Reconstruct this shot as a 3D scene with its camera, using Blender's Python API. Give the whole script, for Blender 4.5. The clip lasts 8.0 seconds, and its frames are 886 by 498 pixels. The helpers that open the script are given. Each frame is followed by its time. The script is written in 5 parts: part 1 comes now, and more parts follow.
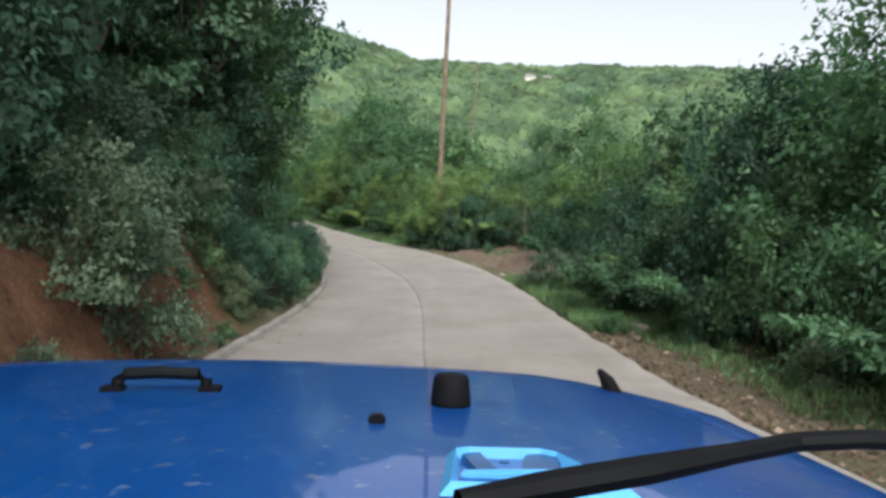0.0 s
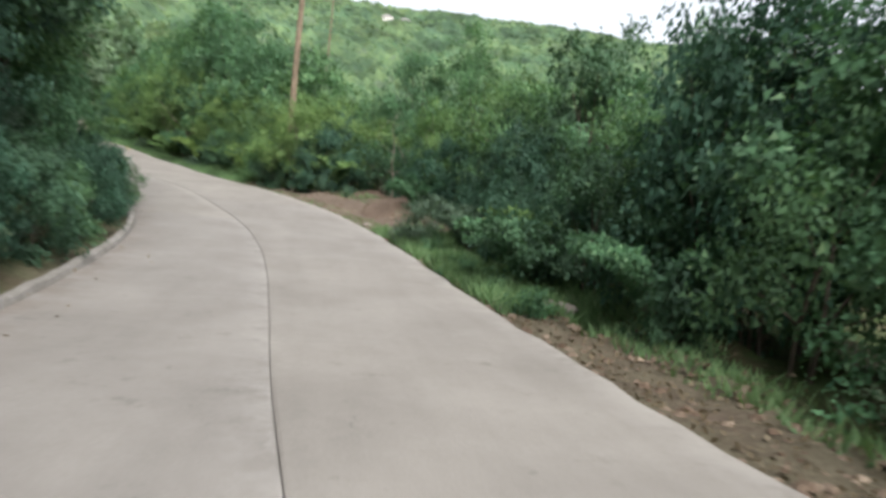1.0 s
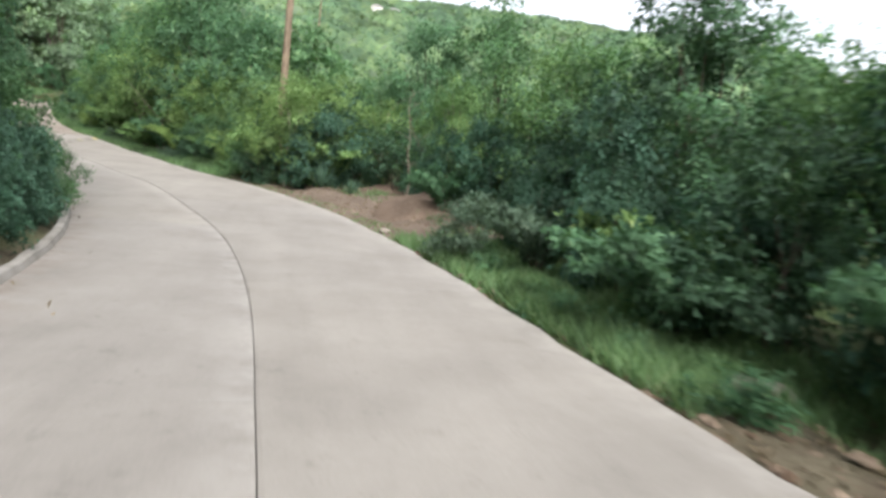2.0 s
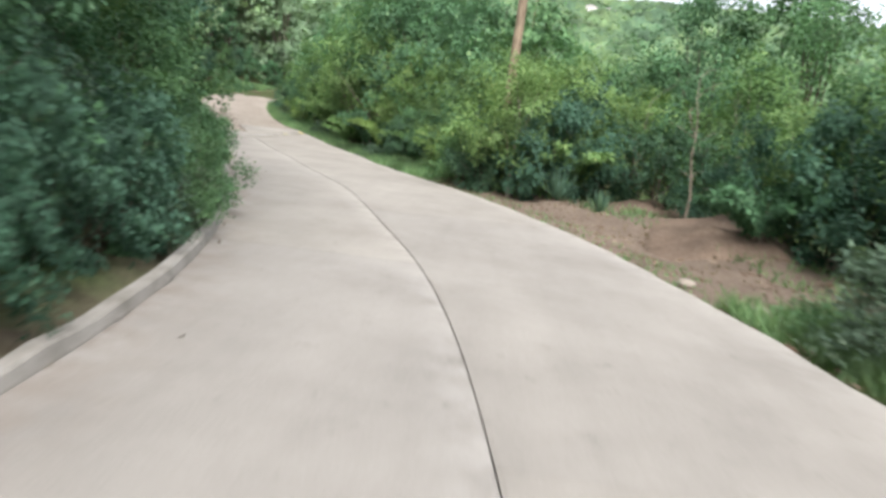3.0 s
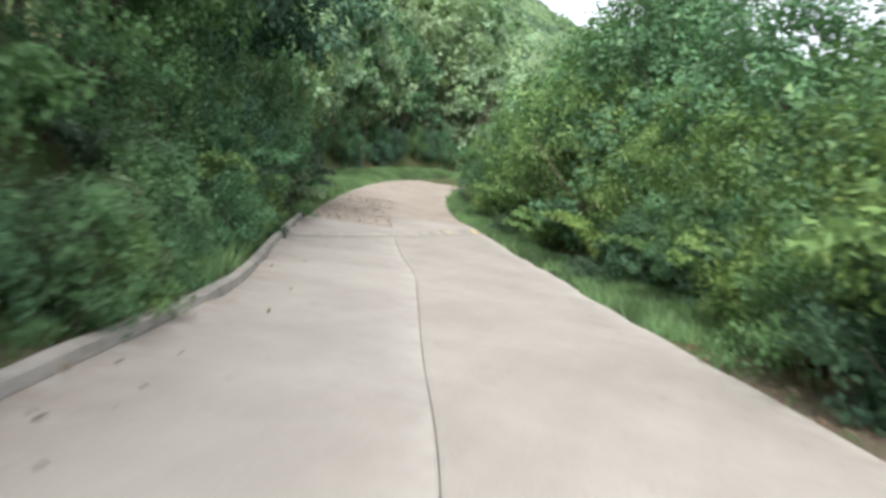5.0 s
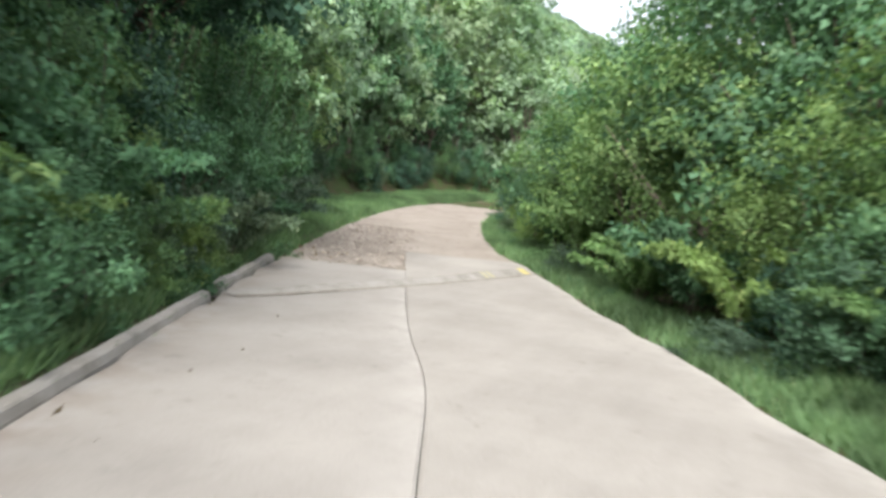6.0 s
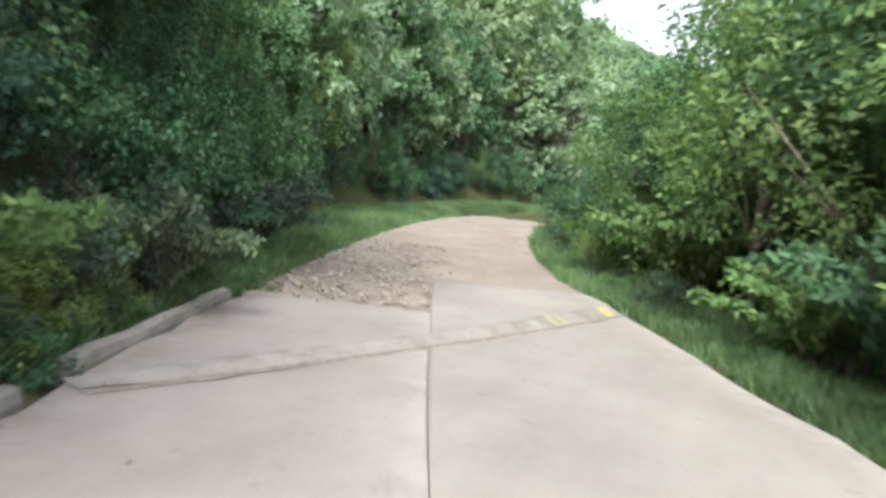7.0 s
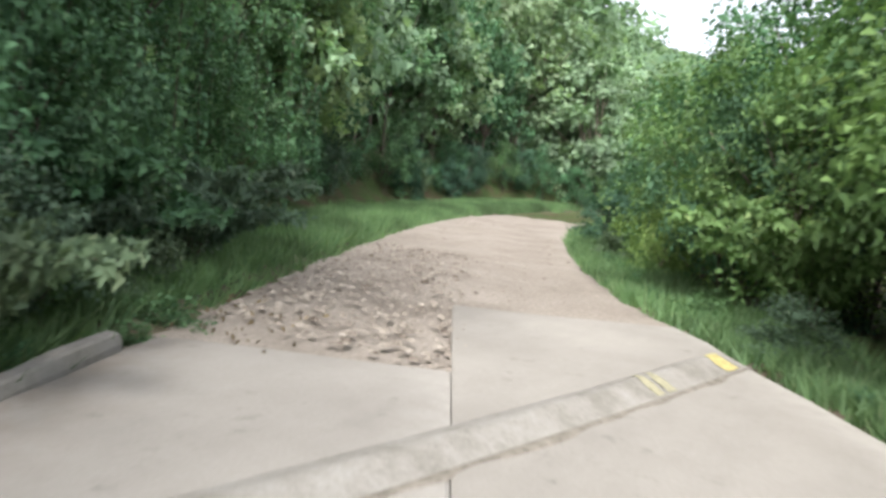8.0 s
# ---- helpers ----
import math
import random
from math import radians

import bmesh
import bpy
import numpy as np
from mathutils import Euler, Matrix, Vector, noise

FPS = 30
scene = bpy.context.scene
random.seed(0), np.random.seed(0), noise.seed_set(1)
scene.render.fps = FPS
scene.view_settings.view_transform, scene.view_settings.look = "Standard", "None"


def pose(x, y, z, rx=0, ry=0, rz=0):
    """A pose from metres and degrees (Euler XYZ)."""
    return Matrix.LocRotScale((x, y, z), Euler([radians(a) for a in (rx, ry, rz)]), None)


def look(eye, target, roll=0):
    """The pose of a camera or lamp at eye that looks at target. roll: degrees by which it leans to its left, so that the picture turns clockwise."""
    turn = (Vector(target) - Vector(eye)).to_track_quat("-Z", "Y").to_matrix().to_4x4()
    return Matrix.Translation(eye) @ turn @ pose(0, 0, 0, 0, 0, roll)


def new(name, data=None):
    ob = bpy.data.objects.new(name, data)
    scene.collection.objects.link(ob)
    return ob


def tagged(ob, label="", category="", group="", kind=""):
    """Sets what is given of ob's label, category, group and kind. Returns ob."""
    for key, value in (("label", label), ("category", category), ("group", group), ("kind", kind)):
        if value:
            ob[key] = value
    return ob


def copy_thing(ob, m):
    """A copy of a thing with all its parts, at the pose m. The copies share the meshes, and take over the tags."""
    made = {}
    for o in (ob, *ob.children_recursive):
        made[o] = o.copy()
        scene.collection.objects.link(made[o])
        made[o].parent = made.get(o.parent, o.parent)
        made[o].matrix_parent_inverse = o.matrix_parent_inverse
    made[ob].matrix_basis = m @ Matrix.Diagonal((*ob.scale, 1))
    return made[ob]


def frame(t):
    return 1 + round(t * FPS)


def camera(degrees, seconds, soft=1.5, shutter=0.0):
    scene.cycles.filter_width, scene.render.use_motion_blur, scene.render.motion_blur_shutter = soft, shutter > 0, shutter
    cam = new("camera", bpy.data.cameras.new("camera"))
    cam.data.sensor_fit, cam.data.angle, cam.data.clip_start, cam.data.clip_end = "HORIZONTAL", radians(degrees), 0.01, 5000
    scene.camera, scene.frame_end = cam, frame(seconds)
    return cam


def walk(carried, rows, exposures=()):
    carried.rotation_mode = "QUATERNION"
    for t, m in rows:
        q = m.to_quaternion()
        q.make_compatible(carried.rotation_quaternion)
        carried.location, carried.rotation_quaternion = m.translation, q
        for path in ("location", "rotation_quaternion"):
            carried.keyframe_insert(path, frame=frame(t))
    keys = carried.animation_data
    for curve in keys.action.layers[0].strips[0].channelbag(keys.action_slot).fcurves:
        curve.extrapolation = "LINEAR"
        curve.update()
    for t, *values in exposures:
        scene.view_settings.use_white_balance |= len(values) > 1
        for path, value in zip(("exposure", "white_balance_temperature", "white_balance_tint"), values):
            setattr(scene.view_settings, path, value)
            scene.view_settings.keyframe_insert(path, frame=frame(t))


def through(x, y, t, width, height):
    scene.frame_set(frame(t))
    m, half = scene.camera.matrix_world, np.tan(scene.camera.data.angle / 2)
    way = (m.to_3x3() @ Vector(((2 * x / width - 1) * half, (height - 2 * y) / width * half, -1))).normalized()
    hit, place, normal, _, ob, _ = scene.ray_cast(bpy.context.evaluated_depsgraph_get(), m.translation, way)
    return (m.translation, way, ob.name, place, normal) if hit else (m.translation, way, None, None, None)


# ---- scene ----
cam = camera(63.4, 8.0, soft=3.1, shutter=0.5)
PATH = [
    (0, (0.001, -0.008, 1.650), (-0.047, 1.991, 1.618), 1.29),
    (0.034, (0.001, -0.008, 1.650), (-0.047, 1.991, 1.618), 1.29),
    (0.5, (-0.188, 2.318, 1.619), (0.018, 4.306, 1.555), 2.64),
    (0.6, (-0.228, 2.784, 1.606), (-0.020, 4.771, 1.514), 2.62),
    (1, (-0.325, 4.666, 1.515), (0.061, 6.622, 1.356), 4.77),
    (1.2, (-0.363, 5.650, 1.488), (0.049, 7.598, 1.290), 4.78),
    (2.3, (-0.793, 11.591, 1.441), (-0.378, 13.540, 1.272), 4.40),
    (2.5, (-1.006, 12.850, 1.394), (-0.734, 14.820, 1.183), 4.38),
    (2.7, (-1.155, 14.129, 1.399), (-1.035, 16.118, 1.224), 4.92),
    (3, (-1.316, 16.057, 1.496), (-1.432, 18.042, 1.281), 6.73),
    (3.1, (-1.375, 16.692, 1.533), (-1.487, 18.682, 1.371), 6.79),
    (3.3, (-1.497, 17.957, 1.593), (-1.690, 19.940, 1.419), 6.55),
    (3.5, (-1.609, 19.223, 1.659), (-1.779, 21.211, 1.528), 7.60),
    (3.7, (-1.780, 20.454, 1.702), (-2.031, 22.433, 1.551), 8.02),
    (3.9, (-1.991, 21.670, 1.751), (-2.256, 23.649, 1.641), 8.85),
    (4, (-2.115, 22.273, 1.776), (-2.462, 24.240, 1.678), 9.16),
    (4.5, (-2.801, 25.610, 1.956), (-3.400, 27.513, 1.816), 8.35),
    (4.7, (-3.085, 26.996, 2.061), (-3.731, 28.887, 1.966), 8.74),
    (5.8, (-5.677, 34.604, 2.549), (-6.473, 36.439, 2.563), 8.10),
    (6, (-6.191, 35.655, 2.631), (-6.996, 37.486, 2.653), 7.57),
    (6.5, (-7.417, 38.208, 2.778), (-8.275, 40.014, 2.778), 7.80),
    (7, (-8.480, 40.343, 2.922), (-9.371, 42.133, 2.968), 7.66),
    (7.5, (-9.498, 42.231, 3.027), (-10.422, 44.004, 3.069), 8.53),
    (8, (-10.335, 43.801, 3.156), (-11.265, 45.571, 3.195), 7.77),
]
walk(cam, [(t, look(eye, target, roll)) for t, eye, target, roll in PATH], exposures=[(0.0, 0.75), (1.2, 1.05), (2.5, 1.33), (3.5, 1.43), (4.5, 1.36), (6.0, 1.53), (8.0, 1.55)])

# ---------------------------------------------------------------- light
SUN_ELEVATION, SUN_AZIMUTH = 48.0, 168.0
world = bpy.data.worlds.new("overcast_sky")
scene.world = world
world.use_nodes = True
wt = world.node_tree
sky = wt.nodes.new("ShaderNodeTexSky")
sky.sky_type = "NISHITA"
sky.sun_disc = False
sky.sun_elevation, sky.sun_rotation = radians(SUN_ELEVATION), radians(SUN_AZIMUTH)
sky.air_density, sky.dust_density, sky.ozone_density = 1.0, 2.5, 1.0
grey = wt.nodes.new("ShaderNodeHueSaturation")
grey.inputs["Saturation"].default_value = 0.3
background = wt.nodes["Background"]
background.inputs["Strength"].default_value = 0.15
wt.links.new(sky.outputs["Color"], grey.inputs["Color"])
wt.links.new(grey.outputs["Color"], background.inputs["Color"])
sun = new("sun", bpy.data.lights.new("sun", "SUN"))
sun.data.energy, sun.data.angle, sun.data.color = 1.75, radians(30), (1.0, 0.97, 0.92)
sun_way = Vector((math.sin(radians(SUN_AZIMUTH)) * math.cos(radians(SUN_ELEVATION)), math.cos(radians(SUN_AZIMUTH)) * math.cos(radians(SUN_ELEVATION)), math.sin(radians(SUN_ELEVATION))))
sun.matrix_basis = look(sun_way * 50, (0, 0, 0))


# ---------------------------------------------------------------- materials
class Nodes:
    """A node material with a principled surface, and short calls for its nodes."""

    def __init__(self, name):
        self.mat = bpy.data.materials.new(name)
        self.mat.use_nodes = True
        self.tree = self.mat.node_tree
        self.shader = self.tree.nodes["Principled BSDF"]
        self.out = self.tree.nodes["Material Output"]

    def add(self, kind, **values):
        node = self.tree.nodes.new(kind)
        for key, value in values.items():
            if key in node.inputs:
                node.inputs[key].default_value = value
        return node

    def link(self, a, b):
        self.tree.links.new(a, b)

    def place(self, scale=1.0):
        at = self.add("ShaderNodeTexCoord")
        move = self.add("ShaderNodeMapping")
        move.inputs["Scale"].default_value = scale if isinstance(scale, tuple) else (scale,) * 3
        self.link(at.outputs["Object"], move.inputs["Vector"])
        return move.outputs["Vector"]

    def noise(self, scale, detail=4.0, rough=0.55, vector=None):
        node = self.add("ShaderNodeTexNoise", Scale=scale, Detail=detail, Roughness=rough)
        self.link(vector or self.place(), node.inputs["Vector"])
        return node.outputs["Fac"]

    def ramp(self, fac, *stops):
        node = self.add("ShaderNodeValToRGB")
        e = node.color_ramp.elements
        while len(e) < len(stops):
            e.new(0.5)
        for item, (at, colour) in zip(e, stops):
            item.position = at
            item.color = (*colour, 1) if isinstance(colour, tuple) else (colour, colour, colour, 1)
        self.link(fac, node.inputs["Fac"])
        return node.outputs["Color"]

    def mix(self, fac, a, b, blend="MIX"):
        node = self.tree.nodes.new("ShaderNodeMix")
        node.data_type, node.blend_type = "RGBA", blend
        for index, value in ((0, fac), (6, a), (7, b)):
            if isinstance(value, bpy.types.NodeSocket):
                self.link(value, node.inputs[index])
            else:
                node.inputs[index].default_value = (*value, 1) if isinstance(value, tuple) else value
        return node.outputs[2]

    def bump(self, height, strength=0.3, distance=0.02):
        node = self.add("ShaderNodeBump", Strength=strength, Distance=distance)
        self.link(height, node.inputs["Height"])
        self.link(node.outputs["Normal"], self.shader.inputs["Normal"])

    def done(self, colour=None, rough=None, metal=0.0, spec=0.5):
        if isinstance(colour, tuple):
            self.shader.inputs["Base Color"].default_value = (*colour, 1)
        elif colour is not None:
            self.link(colour, self.shader.inputs["Base Color"])
        if isinstance(rough, float):
            self.shader.inputs["Roughness"].default_value = rough
        elif rough is not None:
            self.link(rough, self.shader.inputs["Roughness"])
        self.shader.inputs["Metallic"].default_value = metal
        self.shader.inputs["Specular IOR Level"].default_value = spec
        return self.mat


def leaf_material(name, dark, light, pale, through=0.3, patch_size=0.55):
    """Leaves: colour changes from leaf to leaf and from plant to plant, and light shines through them."""
    n = Nodes(name)
    island = n.add("ShaderNodeNewGeometry").outputs["Random Per Island"]
    plant = n.add("ShaderNodeObjectInfo").outputs["Random"]
    colour = n.ramp(island, (0.0, dark), (0.6, light), (0.93, light), (1.0, pale))
    patch = n.ramp(n.noise(patch_size, 3.0), (0.36, 0.58), (0.64, 1.36))
    colour = n.mix(1.0, colour, patch, "MULTIPLY")
    shift = n.ramp(plant, (0.0, (0.79, 0.88, 0.88)), (0.5, (0.98, 1.0, 1.04)), (1.0, (1.20, 1.12, 0.94)))
    colour = n.mix(1.0, colour, shift, "MULTIPLY")
    n.done(colour, 0.62, 0.0, 0.2)
    shine = n.add("ShaderNodeBsdfTranslucent")
    n.link(n.mix(1.0, colour, (1.15, 1.25, 0.7), "MULTIPLY"), shine.inputs["Color"])
    both = n.add("ShaderNodeMixShader", Fac=through)
    n.link(n.shader.outputs["BSDF"], both.inputs[1])
    n.link(shine.outputs["BSDF"], both.inputs[2])
    n.link(both.outputs["Shader"], n.out.inputs["Surface"])
    return n.mat


LEAF_DEEP = leaf_material("deep_green_leaves", (0.040, 0.086, 0.058), (0.065, 0.134, 0.087), (0.12, 0.205, 0.135))
LEAF_MID = leaf_material("green_leaves", (0.064, 0.136, 0.074), (0.108, 0.212, 0.108), (0.19, 0.30, 0.16))
LEAF_LIGHT = leaf_material("yellow_green_leaves", (0.105, 0.18, 0.066), (0.165, 0.265, 0.098), (0.28, 0.365, 0.145))
LEAF_GREY = leaf_material("grey_green_leaves", (0.070, 0.114, 0.076), (0.115, 0.172, 0.114), (0.20, 0.255, 0.175))
# Leaves of the bend's trees, lightened to put distance haze into the colour.
LEAF_HAZED = leaf_material("haze_paled_leaves", (0.17, 0.255, 0.16), (0.265, 0.365, 0.23), (0.35, 0.44, 0.30), 0.4)
LEAF_DRY = leaf_material("dry_brown_leaves", (0.12, 0.09, 0.055), (0.20, 0.155, 0.10), (0.28, 0.23, 0.16), 0.2)
# Mixed far greens, kept pale so that the colour carries the distance haze.
LEAF_FAR = [leaf_material("haze_toned_leaves", (c[0] * 0.85, c[1] * 0.87, c[2] * 0.9), c, (c[0] * 1.12, c[1] * 1.08, c[2] * 1.05), 0.3, 0.09)
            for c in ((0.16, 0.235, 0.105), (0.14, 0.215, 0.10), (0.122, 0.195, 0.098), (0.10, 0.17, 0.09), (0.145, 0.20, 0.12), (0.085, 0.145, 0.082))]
GRASS = leaf_material("grass_blades", (0.098, 0.178, 0.094), (0.15, 0.25, 0.13), (0.22, 0.29, 0.17), 0.4)


def bark_material(name, dark, light):
    n = Nodes(name)
    grain = n.noise(6.0, 6.0, 0.65, n.place((3.0, 3.0, 0.5)))
    colour = n.ramp(grain, (0.3, dark), (0.7, light))
    spots = n.ramp(n.noise(1.3, 3.0), (0.45, 0.7), (0.7, 1.15))
    n.bump(grain, 0.6, 0.02)
    return n.done(n.mix(1.0, colour, spots, "MULTIPLY"), 0.9, 0.0, 0.2)


BARK = bark_material("grey_brown_bark", (0.05, 0.04, 0.03), (0.17, 0.14, 0.11))
BARK_PALE = bark_material("pale_bark", (0.14, 0.12, 0.09), (0.34, 0.30, 0.24))
POLE_WOOD = bark_material("weathered_pole_wood", (0.16, 0.12, 0.085), (0.36, 0.28, 0.20))


def concrete_material():
    n = Nodes("worn_concrete")
    fine = n.noise(45.0, 6.0, 0.7)
    cloud = n.noise(0.55, 5.0, 0.6)
    stain = n.noise(1.7, 6.0, 0.7, n.place((1.0, 0.35, 1.0)))
    colour = n.ramp(cloud, (0.30, (0.230, 0.216, 0.199)), (0.70, (0.302, 0.286, 0.264)))
    colour = n.mix(1.0, colour, n.ramp(fine, (0.25, 0.86), (0.75, 1.1)), "MULTIPLY")
    colour = n.mix(1.0, colour, n.ramp(stain, (0.30, 0.92), (0.52, 1.0), (0.9, 1.03)), "MULTIPLY")
    along = n.place((2.0, 0.09, 1.0))
    along.node.inputs["Rotation"].default_value = (0, 0, radians(-14))
    colour = n.mix(1.0, colour, n.ramp(n.noise(1.0, 4.0, 0.6, along), (0.36, 0.965), (0.62, 1.02)), "MULTIPLY")
    spatter = n.noise(3.2, 5.0, 0.75)
    colour = n.mix(1.0, colour, n.ramp(spatter, (0.30, 0.80), (0.40, 1.0)), "MULTIPLY")
    for mask, layer, low, high, top in (("lip", (0.38, 0.365, 0.342), 0.35, 0.6, 0.55), ("dust", (0.185, 0.155, 0.13), 0.38, 0.60, 0.75)):
        laid = n.tree.nodes.new("ShaderNodeAttribute")
        laid.attribute_name = mask
        shape = n.mix(1.0, n.ramp(n.noise(2.6, 6.0, 0.7), (low, 0.0), (high, top)), laid.outputs["Color"], "MULTIPLY")
        colour = n.mix(shape, colour, layer)
    one = n.ramp(n.add("ShaderNodeObjectInfo").outputs["Random"], (0.0, (0.95, 0.94, 0.95)), (1.0, (1.05, 1.03, 1.01)))
    colour = n.mix(1.0, colour, one, "MULTIPLY")
    n.bump(fine, 0.25, 0.008)
    return n.done(colour, 0.85, 0.0, 0.3)


def kerb_material(name="weathered_kerb_concrete", gain=1.15):
    n = Nodes(name)
    fine = n.noise(30.0, 6.0, 0.7)
    stain = n.noise(2.2, 6.0, 0.7)
    colour = n.ramp(stain, (0.3, (0.15 * gain, 0.14 * gain, 0.122 * gain)), (0.5, (0.22 * gain, 0.207 * gain, 0.19 * gain)), (0.75, (0.275 * gain, 0.263 * gain, 0.247 * gain)))
    colour = n.mix(1.0, colour, n.ramp(fine, (0.25, 0.8), (0.75, 1.12)), "MULTIPLY")
    n.bump(fine, 0.5, 0.012)
    return n.done(colour, 0.9, 0.0, 0.2)


def gravel_material():
    n = Nodes("packed_gravel")
    grain = n.noise(26.0, 6.0, 0.75)
    pebble = n.add("ShaderNodeTexVoronoi", Scale=16.0)
    n.link(n.place(), pebble.inputs["Vector"])
    cloud = n.noise(0.7, 5.0, 0.6)
    colour = n.ramp(cloud, (0.3, (0.25, 0.215, 0.185)), (0.7, (0.35, 0.308, 0.27)))
    colour = n.mix(1.0, colour, n.ramp(grain, (0.25, 0.72), (0.75, 1.2)), "MULTIPLY")
    colour = n.mix(1.0, colour, n.ramp(pebble.outputs["Distance"], (0.0, 1.12), (0.6, 0.86)), "MULTIPLY")
    n.bump(grain, 0.7, 0.03)
    return n.done(colour, 0.95, 0.0, 0.2)


def ground_material():
    """Leaf litter and weeds, bare dirt and red soil, by the masks laid on the ground mesh."""
    n = Nodes("hillside_ground")
    grain = n.noise(14.0, 6.0, 0.7)
    cloud = n.noise(0.8, 5.0, 0.65)
    litter = n.ramp(grain, (0.25, (0.035, 0.028, 0.018)), (0.55, (0.085, 0.065, 0.04)), (0.8, (0.16, 0.13, 0.085)))
    green = n.ramp(grain, (0.25, (0.022, 0.038, 0.014)), (0.75, (0.075, 0.11, 0.035)))
    base = n.mix(n.ramp(cloud, (0.34, 0.0), (0.54, 1.0)), litter, green)
    dirt = n.ramp(grain, (0.2, (0.10, 0.075, 0.058)), (0.5, (0.18, 0.14, 0.11)), (0.8, (0.26, 0.215, 0.175)))
    dirt = n.mix(1.0, dirt, n.ramp(cloud, (0.3, 0.7), (0.7, 1.1)), "MULTIPLY")
    red = n.ramp(grain, (0.2, (0.062, 0.034, 0.023)), (0.55, (0.15, 0.075, 0.045)), (0.85, (0.26, 0.14, 0.09)))
    red = n.mix(1.0, red, n.ramp(n.noise(1.6, 5.0, 0.7), (0.35, 0.55), (0.65, 1.15)), "MULTIPLY")
    for mask, layer in (("dirt", dirt), ("red_soil", red)):
        laid = n.tree.nodes.new("ShaderNodeAttribute")
        laid.attribute_name = mask
        base = n.mix(laid.outputs["Fac"], base, layer)
    n.bump(grain, 0.8, 0.05)
    return n.done(base, 0.95, 0.0, 0.15)


def stone_material():
    n = Nodes("field_stone")
    grain = n.noise(9.0, 6.0, 0.7)
    colour = n.ramp(grain, (0.25, (0.15, 0.132, 0.116)), (0.55, (0.265, 0.242, 0.215)), (0.85, (0.42, 0.395, 0.36)))
    pick = n.add("ShaderNodeNewGeometry").outputs["Random Per Island"]
    colour = n.mix(1.0, colour, n.ramp(pick, (0.0, (0.52, 0.46, 0.42)), (0.5, (0.95, 0.9, 0.86)), (1.0, (1.4, 1.37, 1.33))), "MULTIPLY")
    n.bump(grain, 0.6, 0.02)
    return n.done(colour, 0.9, 0.0, 0.2)


def clod_material():
    """Earthy rubble, a little paler than the dirt it lies on."""
    n = Nodes("earthy_rubble")
    grain = n.noise(12.0, 6.0, 0.7)
    colour = n.ramp(grain, (0.25, (0.10, 0.075, 0.055)), (0.55, (0.19, 0.155, 0.125)), (0.85, (0.29, 0.25, 0.21)))
    pick = n.add("ShaderNodeNewGeometry").outputs["Random Per Island"]
    colour = n.mix(1.0, colour, n.ramp(pick, (0.0, (0.6, 0.5, 0.44)), (0.7, (1.0, 0.95, 0.9)), (0.92, (1.1, 1.05, 1.0)), (1.0, (1.7, 1.65, 1.55))), "MULTIPLY")
    n.bump(grain, 0.6, 0.02)
    return n.done(colour, 0.95, 0.0, 0.15)


def paint(name, colour, rough=0.5, metal=0.0, spread=0.12, scale=4.0, spec=0.5):
    n = Nodes(name)
    wear = n.noise(scale, 6.0, 0.65)
    tint = n.ramp(wear, (0.3, tuple(c * (1 - spread) for c in colour)), (0.7, tuple(min(1.0, c * (1 + spread)) for c in colour)))
    return n.done(tint, rough, metal, spec)


CONCRETE, KERB, GRAVEL, GROUND, STONE = concrete_material(), kerb_material(), gravel_material(), ground_material(), stone_material()
HUMP = kerb_material("dirty_hump_concrete", 1.18)
FAINT = paint("faded_yellow_paint", (0.30, 0.28, 0.19), 0.9, 0.0, 0.2, 18.0)
CLOD = clod_material()
HUMP_BAND = paint("brown_band", (0.19, 0.172, 0.148), 0.95, 0.0, 0.35, 9.0, 0.1)
YELLOW = paint("worn_yellow_paint", (0.42, 0.36, 0.15), 0.85, 0.0, 0.3, 18.0)
HOUSE_WALL = paint("white_render", (0.75, 0.73, 0.68), 0.85, 0.0, 0.06, 0.6)
HOUSE_ROOF = paint("grey_roof_sheet", (0.30, 0.28, 0.27), 0.6, 0.0, 0.15, 0.8)
DARK_GLASS = paint("dark_window_glass", (0.03, 0.035, 0.04), 0.08, 0.0, 0.1, 1.0)
METAL = paint("galvanised_steel", (0.45, 0.45, 0.46), 0.45, 0.9, 0.1, 8.0)

# ---------------------------------------------------------------- the lie of the land
ROAD_RISE = ((-30, 0.1), (-2, 0.05), (2, -0.04), (6, -0.15), (10, -0.21), (14, -0.20), (18, -0.05), (22, 0.16), (26, 0.40), (30, 0.68), (34, 0.94), (38, 1.14),
             (42, 1.37), (46, 1.71), (50, 2.13), (54, 2.64), (58, 3.16), (62, 3.69), (66, 4.21), (70, 4.73), (76, 5.5), (84, 6.4), (95, 7.2), (110, 7.6))
RIGHT_EDGE = ((-30, 6.9), (-2, 3.93), (1, 3.59), (4, 3.27), (7, 2.98), (10, 2.74), (13, 2.66), (16, 2.45), (19, 2.2), (22, 1.87), (25, 1.42), (28, 0.75), (31, -0.28),
              (34, -1.47), (37, -2.72), (40, -4.12), (43, -5.62), (46, -7.2), (49, -9.1), (52, -10.9), (55, -13.0), (60, -15.5), (66, -17.7), (72, -19.2), (78, -19.4), (84, -18.2), (90, -15.5))
